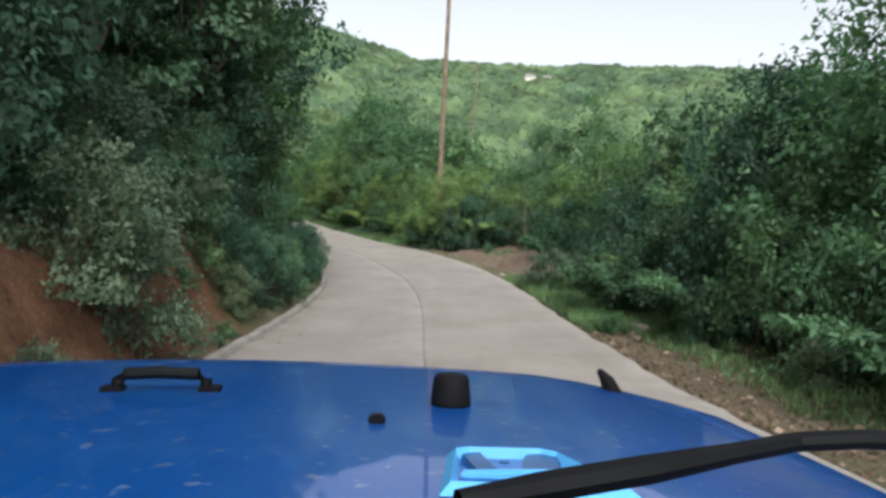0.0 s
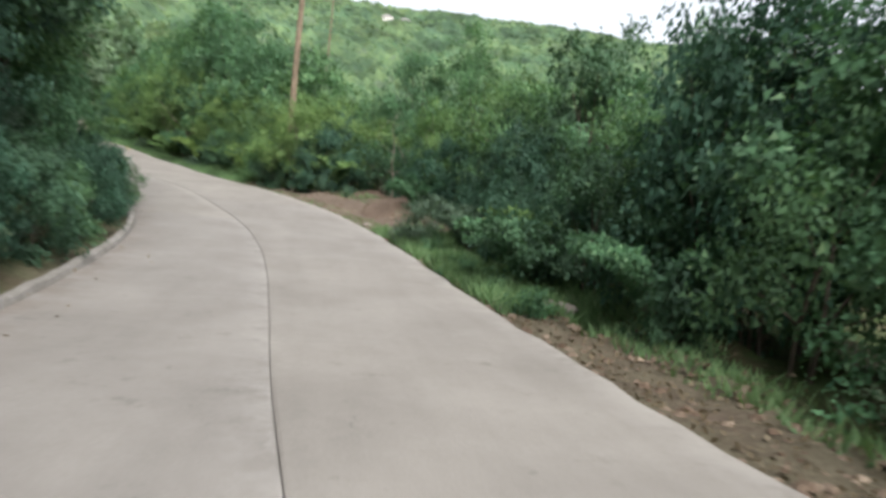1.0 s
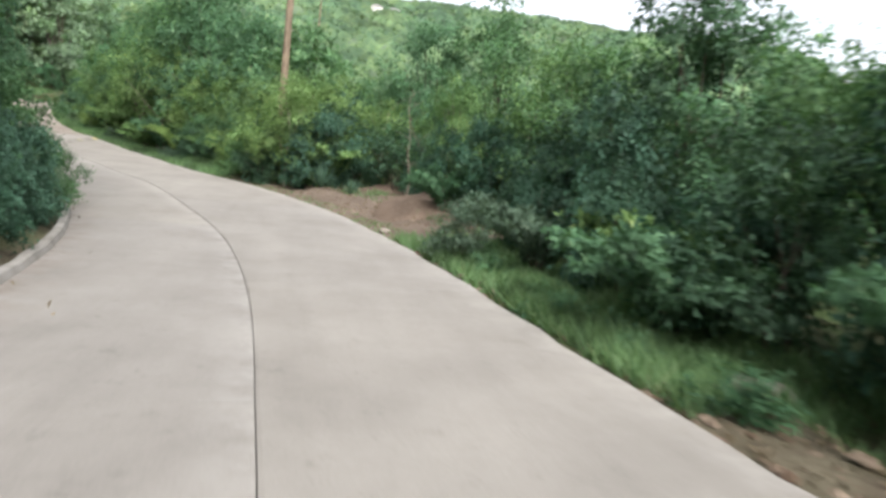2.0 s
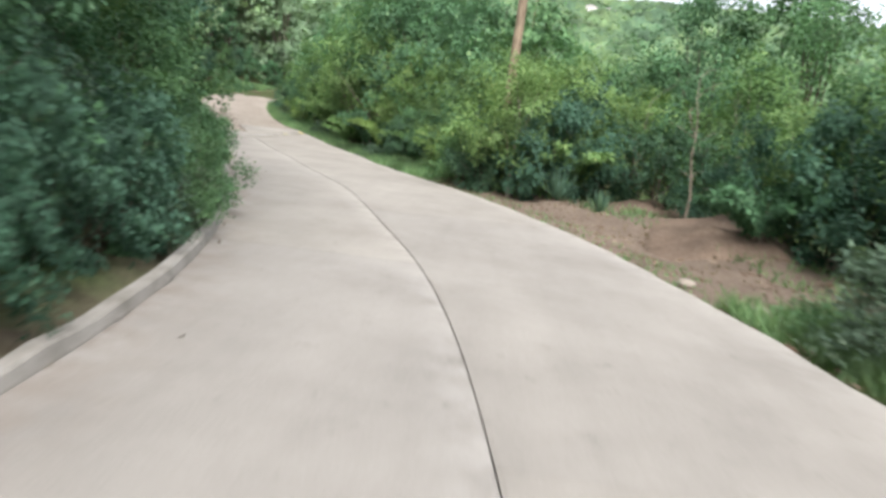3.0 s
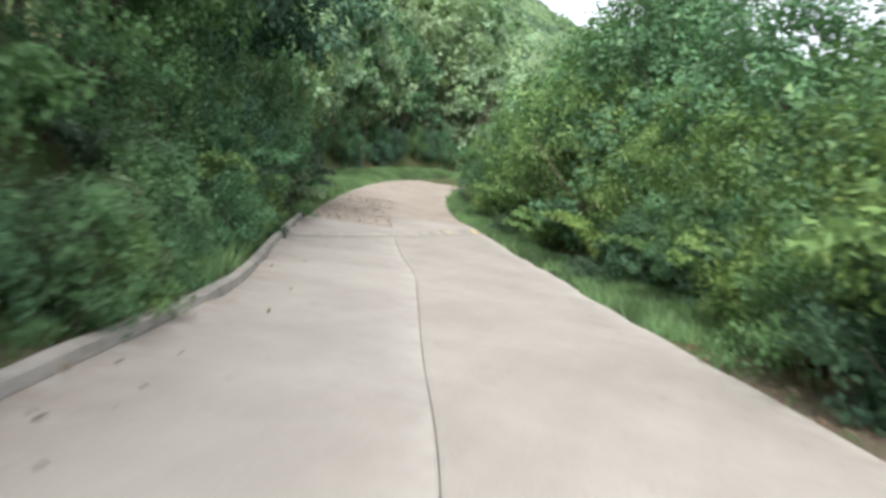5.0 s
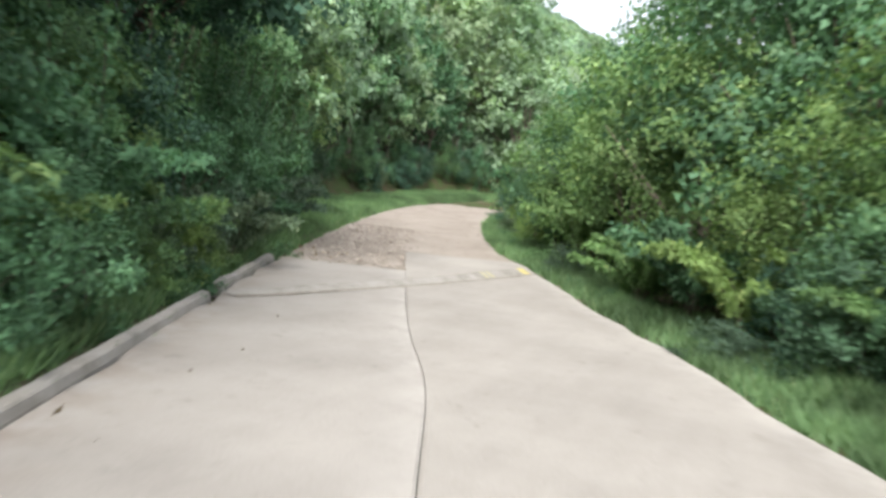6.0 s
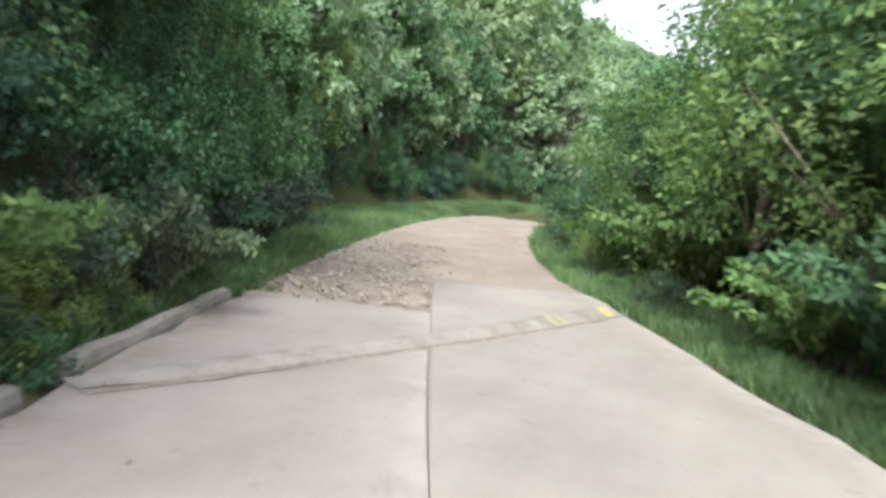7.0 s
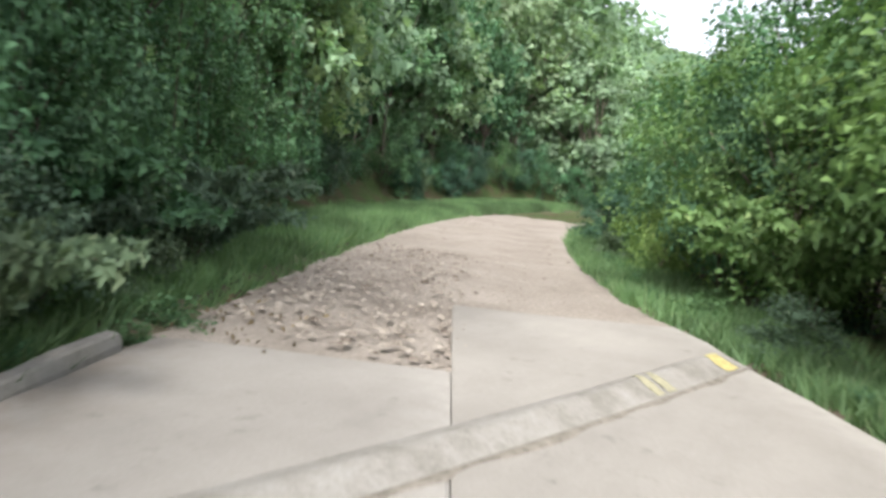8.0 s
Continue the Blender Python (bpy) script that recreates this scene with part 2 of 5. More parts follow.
LEFT_EDGE = ((-30, 2.4), (-2, -1.59), (1, -2.03), (4, -2.5), (7, -2.98), (10, -3.4), (13, -3.55), (16, -3.6), (19, -3.72), (22, -4.08), (25, -4.78), (28, -5.70), (31, -6.86),
             (34, -8.06), (37, -9.36), (40, -11.05), (43, -12.75), (46, -14.28), (49, -15.8), (52, -17.1), (55, -18.3), (60, -20.2), (66, -22.2), (72, -23.6), (78, -24.2), (84, -23.6), (90, -21.5))
JOINT = ((-12, 1.9), (-2, 0.75), (4, 0.1), (10.7, -0.5), (14.3, -0.7), (18.5, -1.0), (22.2, -1.52), (25.0, -2.15), (27.5, -2.95), (33.0, -4.9), (35.6, -6.1), (39.4, -7.8),
         (42.1, -9.05), (43.6, -9.95), (45.7, -11.1), (47.9, -12.25), (52.1, -14.45), (56, -16.4))


def glide(table):
    """A smooth curve through (at, value) pairs."""
    at, value = np.array(table, float).T
    slope = np.gradient(value, at)

    def curve(t):
        t = np.asarray(t, float)
        i = np.clip(np.searchsorted(at, t) - 1, 0, len(at) - 2)
        h = at[i + 1] - at[i]
        u = np.clip((t - at[i]) / h, 0, 1)
        a, b = u * u * (3 - 2 * u), u * (1 - u)
        return value[i] * (1 - a) + value[i + 1] * a + b * h * (slope[i] * (1 - u) - slope[i + 1] * u)

    return curve


rise, right_edge, left_edge, joint_line = glide(ROAD_RISE), glide(RIGHT_EDGE), glide(LEFT_EDGE), glide(JOINT)
AXIS = radians(12)


def road_z(x, y):
    return rise(np.clip(np.asarray(y) * math.cos(AXIS) - np.asarray(x) * math.sin(AXIS), -29, 105))


def step(a, b, v):
    u = np.clip((np.asarray(v, float) - a) / (b - a), 0, 1)
    return u * u * (3 - 2 * u)


def wave(x, y, size, seed):
    """Smooth uneven ground, about -1 to 1."""
    r = np.random.RandomState(seed)
    total = 0
    for k in range(5):
        a, p, f = r.uniform(0, 6.28), r.uniform(0, 6.28), r.uniform(0.6, 1.7) / size
        total = total + np.sin((np.cos(a) * x + np.sin(a) * y) * f * 6.28 + p)
    return total / 3.2


def land(x, y):
    """The height of the ground."""
    x, y = np.asarray(x, float), np.asarray(y, float)
    yy = np.clip(y, -29, 89)
    left, right = (left_edge(yy) - x) * 0.9, (x - right_edge(yy)) * 0.9
    z = road_z(np.clip(x, left_edge(yy) - 6, right_edge(yy) + 6), yy)
    under = (left < 0.35) & (right < 0.05)
    # the cut bank on the uphill side, wider grass verge past the concrete
    foot = 0.7 + 2.2 * step(47, 53, yy)
    cut = step(3, 6, yy) * (1 - step(14.5, 17, yy))
    bank = 0.02 + 1.9 * step(foot, foot + 2.6 - 1.5 * cut, left) + 0.32 * np.clip(left - foot - 1.5, 0, 70) * step(foot, foot + 4, left)
    # the downhill side
    fall = -0.06 - 0.10 * np.clip(right - 3.5, 0, 40) + 0.22 * step(0.8, 2.2, right) * step(20, 34, yy) * (1 - step(44, 50, yy))
    rough = (0.10 + 0.08 * cut) * wave(x, y, 2.6, 3) + (0.05 + 0.10 * cut) * wave(x, y, 0.9, 4)
    z = z + np.where(left > 0, bank + rough * step(0.4, 1.6, left), 0) + np.where(right > 0, fall + rough * step(0.3, 1.5, right) + 0.25 * wave(x, y, 7, 9) * step(4, 9, right), 0)
    # the far hill
    far = step(75, 390, y + 0.10 * np.abs(x - 40))
    ridge = 75 + 5 * wave(x, y, 330, 21) + 14 * step(-40, -260, x) - 18 * step(120, 420, x) + 9 * np.exp(-((x - 75) / 60) ** 2) * step(310, 385, y)
    z = z + far * ridge + 2.5 * wave(x, y, 60, 22) * step(100, 200, y)
    z = z + 16 * step(30, 160, -x - 0.1 * y) * step(40, 150, y)
    return np.where(under, road_z(x, yy) - 0.16 + far * ridge, z)


def mesh_object(name, verts, faces, material, smooth=False):
    me = bpy.data.meshes.new(name)
    me.from_pydata([tuple(v) for v in verts], [], [tuple(f) for f in faces])
    me.materials.append(material)
    if smooth:
        me.polygons.foreach_set("use_smooth", [True] * len(me.polygons))
    me.update()
    return new(name, me)


def quick_mesh(name, verts, tris, material):
    """A mesh of triangles from arrays."""
    me = bpy.data.meshes.new(name)
    verts, tris = np.asarray(verts, np.float32), np.asarray(tris, np.int32)
    me.vertices.add(len(verts))
    me.vertices.foreach_set("co", verts.ravel())
    me.loops.add(tris.size)
    me.loops.foreach_set("vertex_index", tris.ravel())
    me.polygons.add(len(tris))
    me.polygons.foreach_set("loop_start", np.arange(0, tris.size, 3, dtype=np.int32))
    me.update(calc_edges=True)
    me.materials.append(material)
    return me


def part(name, bm, material, parent, label=""):
    """Links a bmesh as one mesh object under a thing or a part."""
    me = bpy.data.meshes.new(name)
    bm.to_mesh(me)
    bm.free()
    me.materials.append(material)
    ob = new(name, me)
    ob.parent = parent
    if label:
        ob["label"] = label
    return ob


def part_mesh(name, me, parent, label=""):
    ob = new(name, me)
    ob.parent = parent
    if label:
        ob["label"] = label
    return ob


def build_ground():
    xs = np.unique(np.r_[np.linspace(-900, -60, 22), np.arange(-60, -32, 3.0), np.arange(-32, 14, 0.42), np.arange(14, 60, 3.0), np.linspace(60, 900, 22)])
    ys = np.unique(np.r_[np.linspace(-500, -24, 12), np.arange(-24, -4, 2.0), np.arange(-4, 84, 0.5), np.arange(84, 130, 3.0), np.linspace(130, 1500, 50)])
    gx, gy = np.meshgrid(xs, ys)
    gz = land(gx, gy)
    w = len(xs)
    verts = np.c_[gx.ravel(), gy.ravel(), gz.ravel()]
    i = (np.arange(len(ys) - 1)[:, None] * w + np.arange(w - 1)[None]).ravel()
    faces = np.c_[i, i + 1, i + w + 1, i + w]
    ob = mesh_object("ground", verts, faces, GROUND, True)
    x, y = gx.ravel(), gy.ravel()
    yy = np.clip(y, -29, 89)
    left, right = left_edge(yy) - x, x - right_edge(yy)
    uneven = 0.5 * wave(x, y, 1.6, 31) + 0.3 * wave(x, y, 0.6, 32)
    dirt = np.zeros(len(x))
    # verge strips of bare dirt on the downhill side
    dirt = np.maximum(dirt, 0.7 * step(-0.6, 0.3, right) * (1 - step(1.0, 2.2, right + 0.4 * uneven)) * step(3, 7, yy) * (1 - step(15.5, 17.5, yy)))
    dirt = np.maximum(dirt, step(-0.6, 0.3, right) * (1 - step(2.6, 4.4, right + 0.7 * uneven)) * step(23.5, 25.5, yy) * (1 - step(37.5, 40.5, yy)))
    dirt = np.maximum(dirt, 0.8 * step(-0.6, 0.1, right) * (1 - step(0.2, 0.7, right + 0.2 * uneven)) * step(48, 50, yy))
    dirt = np.maximum(dirt, 0.7 * step(-0.3, 0.2, left) * (1 - step(0.3, 0.9, left + 0.3 * uneven)))
    red = 0.95 * step(0.5, 0.9, left) * (1 - step(1.5, 2.2, left + 0.6 * uneven)) * step(4.5, 6.0, yy + uneven) * (1 - step(13.6, 15.0, yy + uneven))
    red = np.maximum(red, step(0.3, 0.8, left) * (1 - step(1.7, 2.8, left + 0.5 * uneven)) * step(11.2, 12.4, yy + uneven) * (1 - step(13.6, 15.0, yy + uneven)))
    red = np.maximum(red, 0.6 * step(1.4, 2.4, left) * (1 - step(3.4, 4.6, left)) * step(6, 8.5, yy + uneven) * (1 - step(14, 16, yy + uneven)))
    red = np.maximum(red, 0.75 * step(1.6, 2.4, left) * (1 - step(3.4, 4.4, left)) * step(0.25, 0.6, wave(x, y, 9, 33)) * (1 - step(44, 48, yy)))
    for name, values in (("dirt", dirt), ("red_soil", red)):
        layer = ob.data.attributes.new(name, "FLOAT", "POINT")
        layer.data.foreach_set("value", np.clip(values, 0, 1).astype(np.float32))
    return tagged(ob, "leaf-littered hillside ground with bare reddish dirt verges", "ground", kind="structure")


ground = build_ground()


# ---------------------------------------------------------------- plants
def leaf_cloud(r, twigs, ways, count, length, width, spread, droop=0.35, slim=False, cover=False):
    """Leaves along short twigs: vertices and triangles of folded, pointed blades."""
    k = np.repeat(np.arange(len(twigs)), count)
    n = len(k)
    out = ways[k]
    loose = r.normal(0, 1, (n, 3))
    loose -= (loose * out).sum(1)[:, None] * out
    way = 0.8 * loose / (np.linalg.norm(loose, axis=1)[:, None] + 1e-9) + (0.12 if cover else 0.5) * out
    way[:, 2] -= droop * r.uniform(0.2, 1.6, n)
    way /= np.linalg.norm(way, axis=1)[:, None] + 1e-9
    base = twigs[k] + out * (r.uniform(-0.3, 1.0, n) * spread)[:, None] + r.normal(0, spread * 0.33, (n, 3))
    face = 0.75 * out + np.array([0, 0, 0.6]) + r.normal(0, 0.3 if cover else 0.42, (n, 3))
    side = np.cross(way, face)
    side /= np.linalg.norm(side, axis=1)[:, None] + 1e-9
    up = np.cross(side, way)
    size = r.uniform(0.65, 1.3, n)[:, None]
    a = base
    tip = base + way * length * size - up * 0.12 * length * size
    mid = base + way * 0.45 * length * size + up * 0.06 * length * size
    b, c = mid + side * width * 0.5 * size, mid - side * width * 0.5 * size
    if slim:
        return np.stack([a + side * width * 0.3 * size, tip, mid - side * width * 0.75 * size], 1).reshape(-1, 3), np.arange(3 * n).reshape(-1, 3)
    verts = np.stack([a, b, tip, c], 1).reshape(-1, 3)
    i = np.arange(n)[:, None] * 4
    tris = np.concatenate([i + [0, 1, 2], i + [0, 2, 3]], 1).reshape(-1, 3)
    return verts, tris


def blob_twigs(r, blobs, per_area, inner=0.25):
    """Twig places on and within lumpy blobs (x, y, z, rx, ry, rz), pointing outward."""
    twigs, ways = [], []
    for bx, by, bz, rx, ry, rz in blobs:
        n = max(6, int(per_area * (rx * ry + ry * rz + rx * rz)))
        k = max(7, n // 15)
        heart = r.normal(0, 1, (k, 3))
        heart /= np.linalg.norm(heart, axis=1)[:, None]
        heart *= r.uniform(0.72, 1.08, (k, 1))
        pick = r.randint(k, size=n)
        d = r.normal(0, 1, (n, 3))
        d /= np.linalg.norm(d, axis=1)[:, None]
        puff = r.uniform(0.13, 0.33, k)[pick][:, None] * [1.15, 1.15, 0.8]
        stray = (r.uniform(0, 1, n) < inner * 0.4)[:, None]
        spot = np.where(stray, heart[pick] * r.uniform(0.3, 0.9, (n, 1)), heart[pick] + d * puff)
        twigs.append(np.array([bx, by, bz]) + spot * [rx, ry, rz])
        w = 0.75 * d + 0.65 * heart[pick] + [0, 0, 0.2]
        ways.append(w / np.linalg.norm(w, axis=1)[:, None])
    return np.concatenate(twigs), np.concatenate(ways)


def limb(bm, points, radii, sides=7):
    """A tapered, bent branch through the points."""
    rings = []
    for k, (p, radius) in enumerate(zip(points, radii)):
        p = Vector(p)
        way = (Vector(points[min(k + 1, len(points) - 1)]) - Vector(points[max(k - 1, 0)])).normalized()
        side = way.orthogonal().normalized()
        other = way.cross(side)
        rings.append([bm.verts.new(p + (side * math.cos(6.2832 * j / sides) + other * math.sin(6.2832 * j / sides)) * radius) for j in range(sides)])
    for a, b in zip(rings, rings[1:]):
        for j in range(sides):
            bm.faces.new((a[j], a[(j + 1) % sides], b[(j + 1) % sides], b[j]))
    bm.faces.new(rings[-1])


def plant(name, seed, height, wide, material, bark=BARK, leaf=(0.12, 0.06), trunk=0.0, twigs=5.0, per_twig=11, blobs=9, stems=3, droop=0.35, slim=False, label="", category="shrub", group=""):
    """A shrub or tree that stands on z = 0: forked stems and a crown of leaf sprays."""
    r = np.random.RandomState(seed)
    thing = new(name)
    bm = bmesh.new()
    lumps = []
    low = trunk * height
    for k in range(blobs):
        u = (k + 0.5) / blobs
        a = 2.4 * k + r.uniform(-0.5, 0.5)
        z = low + (height - low) * (0.12 + 0.72 * u)
        reach = wide * (0.10 + 0.24 * math.sin(3.1 * min(1, u + 0.15))) * r.uniform(0.5, 1.15)
        size = wide * r.uniform(0.17, 0.27) * (1.15 - 0.4 * u)
        lumps.append((reach * math.cos(a), reach * math.sin(a), z, size, size, size * r.uniform(0.6, 0.85)))
    for k in range(stems):
        a = 6.283 * k / stems + r.uniform(-0.4, 0.4)
        foot = (0.05 * wide * math.cos(a), 0.05 * wide * math.sin(a), -0.25)
        if trunk > 0.2:
            foot = (0, 0, -0.3)
        fork = (0.06 * wide * math.cos(a), 0.06 * wide * math.sin(a), max(low * 0.8, 0.2 * height))
        for end in lumps[k::stems]:
            bend = tuple(0.55 * f + 0.45 * e + r.uniform(-0.1, 0.1) for f, e in zip(fork, end[:3]))
            thick = 0.016 * height * (1.25 if trunk > 0.2 else 0.7)
            limb(bm, (foot, fork, bend, end[:3]), (thick, thick * 0.8, thick * 0.4, thick * 0.12), 6)
    part("stem" if trunk < 0.2 else "trunk", bm, bark, thing)
    area = sum(a * b + b * c + a * c for *_, a, b, c in lumps)
    places, ways = blob_twigs(r, lumps, twigs * 100 / area)
    verts, tris = leaf_cloud(r, places, ways, per_twig, leaf[0], leaf[1], 0.13 * wide ** 0.5, droop, slim)
    w = 3 if slim else 4
    keep = verts.reshape(-1, w, 3)[:, :, 2].min(1) > 0.0
    verts = verts.reshape(-1, w, 3)[keep].reshape(-1, 3)
    tris = tris[: (w - 2) * keep.sum()]
    part_mesh("crown", quick_mesh("crown", verts, tris, material), thing)
    return tagged(thing, label, category, group)


def settle(x, y, turn=0.0, size=1.0, tall=1.0, sink=0.08):
    lean = 0.09 * math.sin(7.3 * x + 3.1 * y), 0.09 * math.sin(4.7 * y - 2.9 * x)
    stretch = 1 + 0.16 * math.sin(5.1 * x + 1.7 * y)
    return Matrix.LocRotScale((x, y, float(land(x, y)) - sink), Euler((*lean, turn)), (size * stretch, size / stretch, size * tall))


def set_out(kinds, places):
    """Stands the built plants at the first places and copies of them at the rest."""
    fresh = list(kinds)
    for x, y, size, tall, pick in places:
        r = np.random.RandomState(int(abs(917 * x + 131 * y) * 10) % 99991)
        ob = kinds[pick % len(kinds)]
        m = settle(x, y, r.uniform(0, 6.28), size * r.uniform(0.9, 1.1), tall * r.uniform(0.92, 1.08))
        if ob in fresh:
            fresh.remove(ob)
            ob.matrix_basis = m
        else:
            copy = copy_thing(ob, Matrix.Identity(4))
            copy.matrix_basis = m
    for ob in fresh:
        bpy.data.objects.remove(ob)


# ---------------------------------------------------------------- road
ACROSS = (0.0, 0.009, 0.17, 0.34, 0.5, 0.67, 0.85, 0.985, 1.0)


def lane_slab(parent, y0, y1, inner, outer, pale=(), dusty={}, lift=0.0):
    """One cast panel between two edge curves, its ends square to the road unless given a cut."""
    rows = max(2, int((y1 - y0) / 0.6) + 1)
    bm = bmesh.new()
    lip, dust = bm.verts.layers.float.new("lip"), bm.verts.layers.float.new("dust")
    top, low = [], []
    for i in range(rows):
        u = i / (rows - 1)
        line = []
        for k, v in enumerate(ACROSS):
            y = y0 + (y1 - y0) * u
            a, b = float(inner(y)), float(outer(y))
            x = a + (b - a) * v
            slant = (x - float(joint_line(y))) * 0.38 * float(step(20, 40, y))
            yy = y + slant
            a, b = float(inner(yy)), float(outer(yy))
            x = a + (b - a) * v
            edge = 0.006 if k in (0, 8) or i in (0, rows - 1) else 0.0
            worn = 0.012 * float(wave(x, yy, 4.0, 51)) * (0 if k in (0, 8) else 1)
            if k > 6:
                x += (0.04 + 0.04 * float(step(36, 42, yy))) * float(wave(x, yy, 1.1, 52)) + 0.03 * float(wave(x, yy, 0.4, 53))
            line.append((x, yy, float(road_z(x, yy)) + worn - edge + lift))
        top.append([bm.verts.new(p) for p in line])
        for k, v in enumerate(top[-1]):
            v[lip], v[dust] = (1.0, 0.0) if k in pale else (0.0, dusty.get(k, 0.0))
        low.append([bm.verts.new((p[0], p[1], p[2] - 0.17)) for p in (line[0], line[-1])])
    for i in range(rows - 1):
        for k in range(8):
            bm.faces.new((top[i][k], top[i][k + 1], top[i + 1][k + 1], top[i + 1][k]))
        bm.faces.new((top[i][0], top[i + 1][0], low[i + 1][0], low[i][0]))
        bm.faces.new((top[i + 1][8], top[i][8], low[i][1], low[i + 1][1]))
    for i in (0, rows - 1):
        bm.faces.new((*top[i], low[i][1], low[i][0]))
    bmesh.ops.recalc_face_normals(bm, faces=bm.faces)
    for f in bm.faces:
        f.smooth = False
    return part("slab", bm, CONCRETE, parent)


def build_road():
    road = tagged(new("road"), "worn pale concrete road in cast slabs with a centre joint", "road", kind="structure")
    gap = 0.0045
    cuts_right = [-14, -4.2, 5.4, 12.4, 19.6, 29.4, 39.0, 52.1]
    cuts_left = [-14, -4.2, 5.4, 15.0, 24.9, 34.2, 49.4]
    for a, b in zip(cuts_right, cuts_right[1:]):
        lane_slab(road, a + 0.003, b - 0.003, lambda y: joint_line(y) + gap, right_edge, pale=(7, 8), lift=0.009)
    for a, b in zip(cuts_left, cuts_left[1:]):
        lane_slab(road, a + 0.003, b - 0.003, lambda y: joint_line(y) - gap, lambda y: left_edge(y) - 0.02, pale=(0, 1), dusty={6: 0.35, 7: 1.0, 8: 1.0})
    return road


def build_gravel():
    ys = np.arange(46.5, 90, 0.35)
    vs = np.linspace(0, 1, 22)
    verts = []
    for y in ys:
        a, b = float(left_edge(y)) - 0.25, float(right_edge(y)) + 0.25
        for k, v in enumerate(vs):
            ragged = 0.22 * float(wave(v * 9, y, 1.3, 61)) if k in (0, 21) else 0
            x = a + (b - a) * v + ragged
            rut = -0.03 * math.exp(-((v - 0.32) / 0.07) ** 2) - 0.03 * math.exp(-((v - 0.68) / 0.07) ** 2)
            under = -0.05 if y < 53.5 else 0.0
            verts.append((x, y, float(road_z(x, y)) - 0.015 + under + rut + 0.03 * noise.noise(Vector((x * 0.9, y * 0.9, 4.0))) + 0.02 * noise.noise(Vector((x * 2.7, y * 2.7, 9.0))) - (0.06 if k in (0, 21) else 0)))
    w = len(vs)
    faces = [(j * w + k, j * w + k + 1, (j + 1) * w + k + 1, (j + 1) * w + k) for j in range(len(ys) - 1) for k in range(w - 1)]
    return tagged(mesh_object("gravel_road", verts, faces, GRAVEL, True), "pale packed gravel road past the end of the concrete", "road", kind="structure")


def kerb_run(parent, y0, y1, shift=0.0):
    """A cast kerb with a rounded, chipped top along the uphill edge."""
    bm = bmesh.new()
    profile = ((0.02, -0.12), (0.0, 0.01), (-0.03, 0.085), (-0.05, 0.10), (-0.145, 0.104), (-0.165, 0.085), (-0.175, 0.02), (-0.175, -0.12))
    rings = []
    n = max(2, int((y1 - y0) / 0.35))
    for i in range(n + 1):
        y = y0 + (y1 - y0) * i / n
        x = float(left_edge(y)) + shift
        slope = (float(left_edge(y + 0.1)) - float(left_edge(y - 0.1))) / 0.2
        k = 1 / math.hypot(1, slope)
        chip = 0.012 * float(wave(x, y, 0.7, 71)) + 0.01 * float(wave(x, y, 0.3, 72))
        rings.append([bm.verts.new((x + dx * k, y - dx * slope * k, float(road_z(x, y)) + dz + (chip if dz > 0.08 else 0))) for dx, dz in profile])
    for a, b in zip(rings, rings[1:]):
        for j in range(len(profile) - 1):
            bm.faces.new((a[j], a[j + 1], b[j + 1], b[j]))
    bm.faces.new(rings[0])
    bm.faces.new(rings[-1])
    bmesh.ops.recalc_face_normals(bm, faces=bm.faces)
    return part("kerb_stone", bm, KERB, parent)


def build_kerb():
    kerb = tagged(new("kerb"), "weathered cast concrete kerb with a broken gap", "kerb", kind="structure")
    cuts = [-12, -6, 0, 6, 12, 18, 24, 30, 36, 43.5]
    for a, b in zip(cuts, cuts[1:]):
        kerb_run(kerb, a + 0.008, b - 0.008)
    kerb_run(kerb, 44.15, 47.9, -0.08)
    return kerb


HUMP_TALL = 0.112


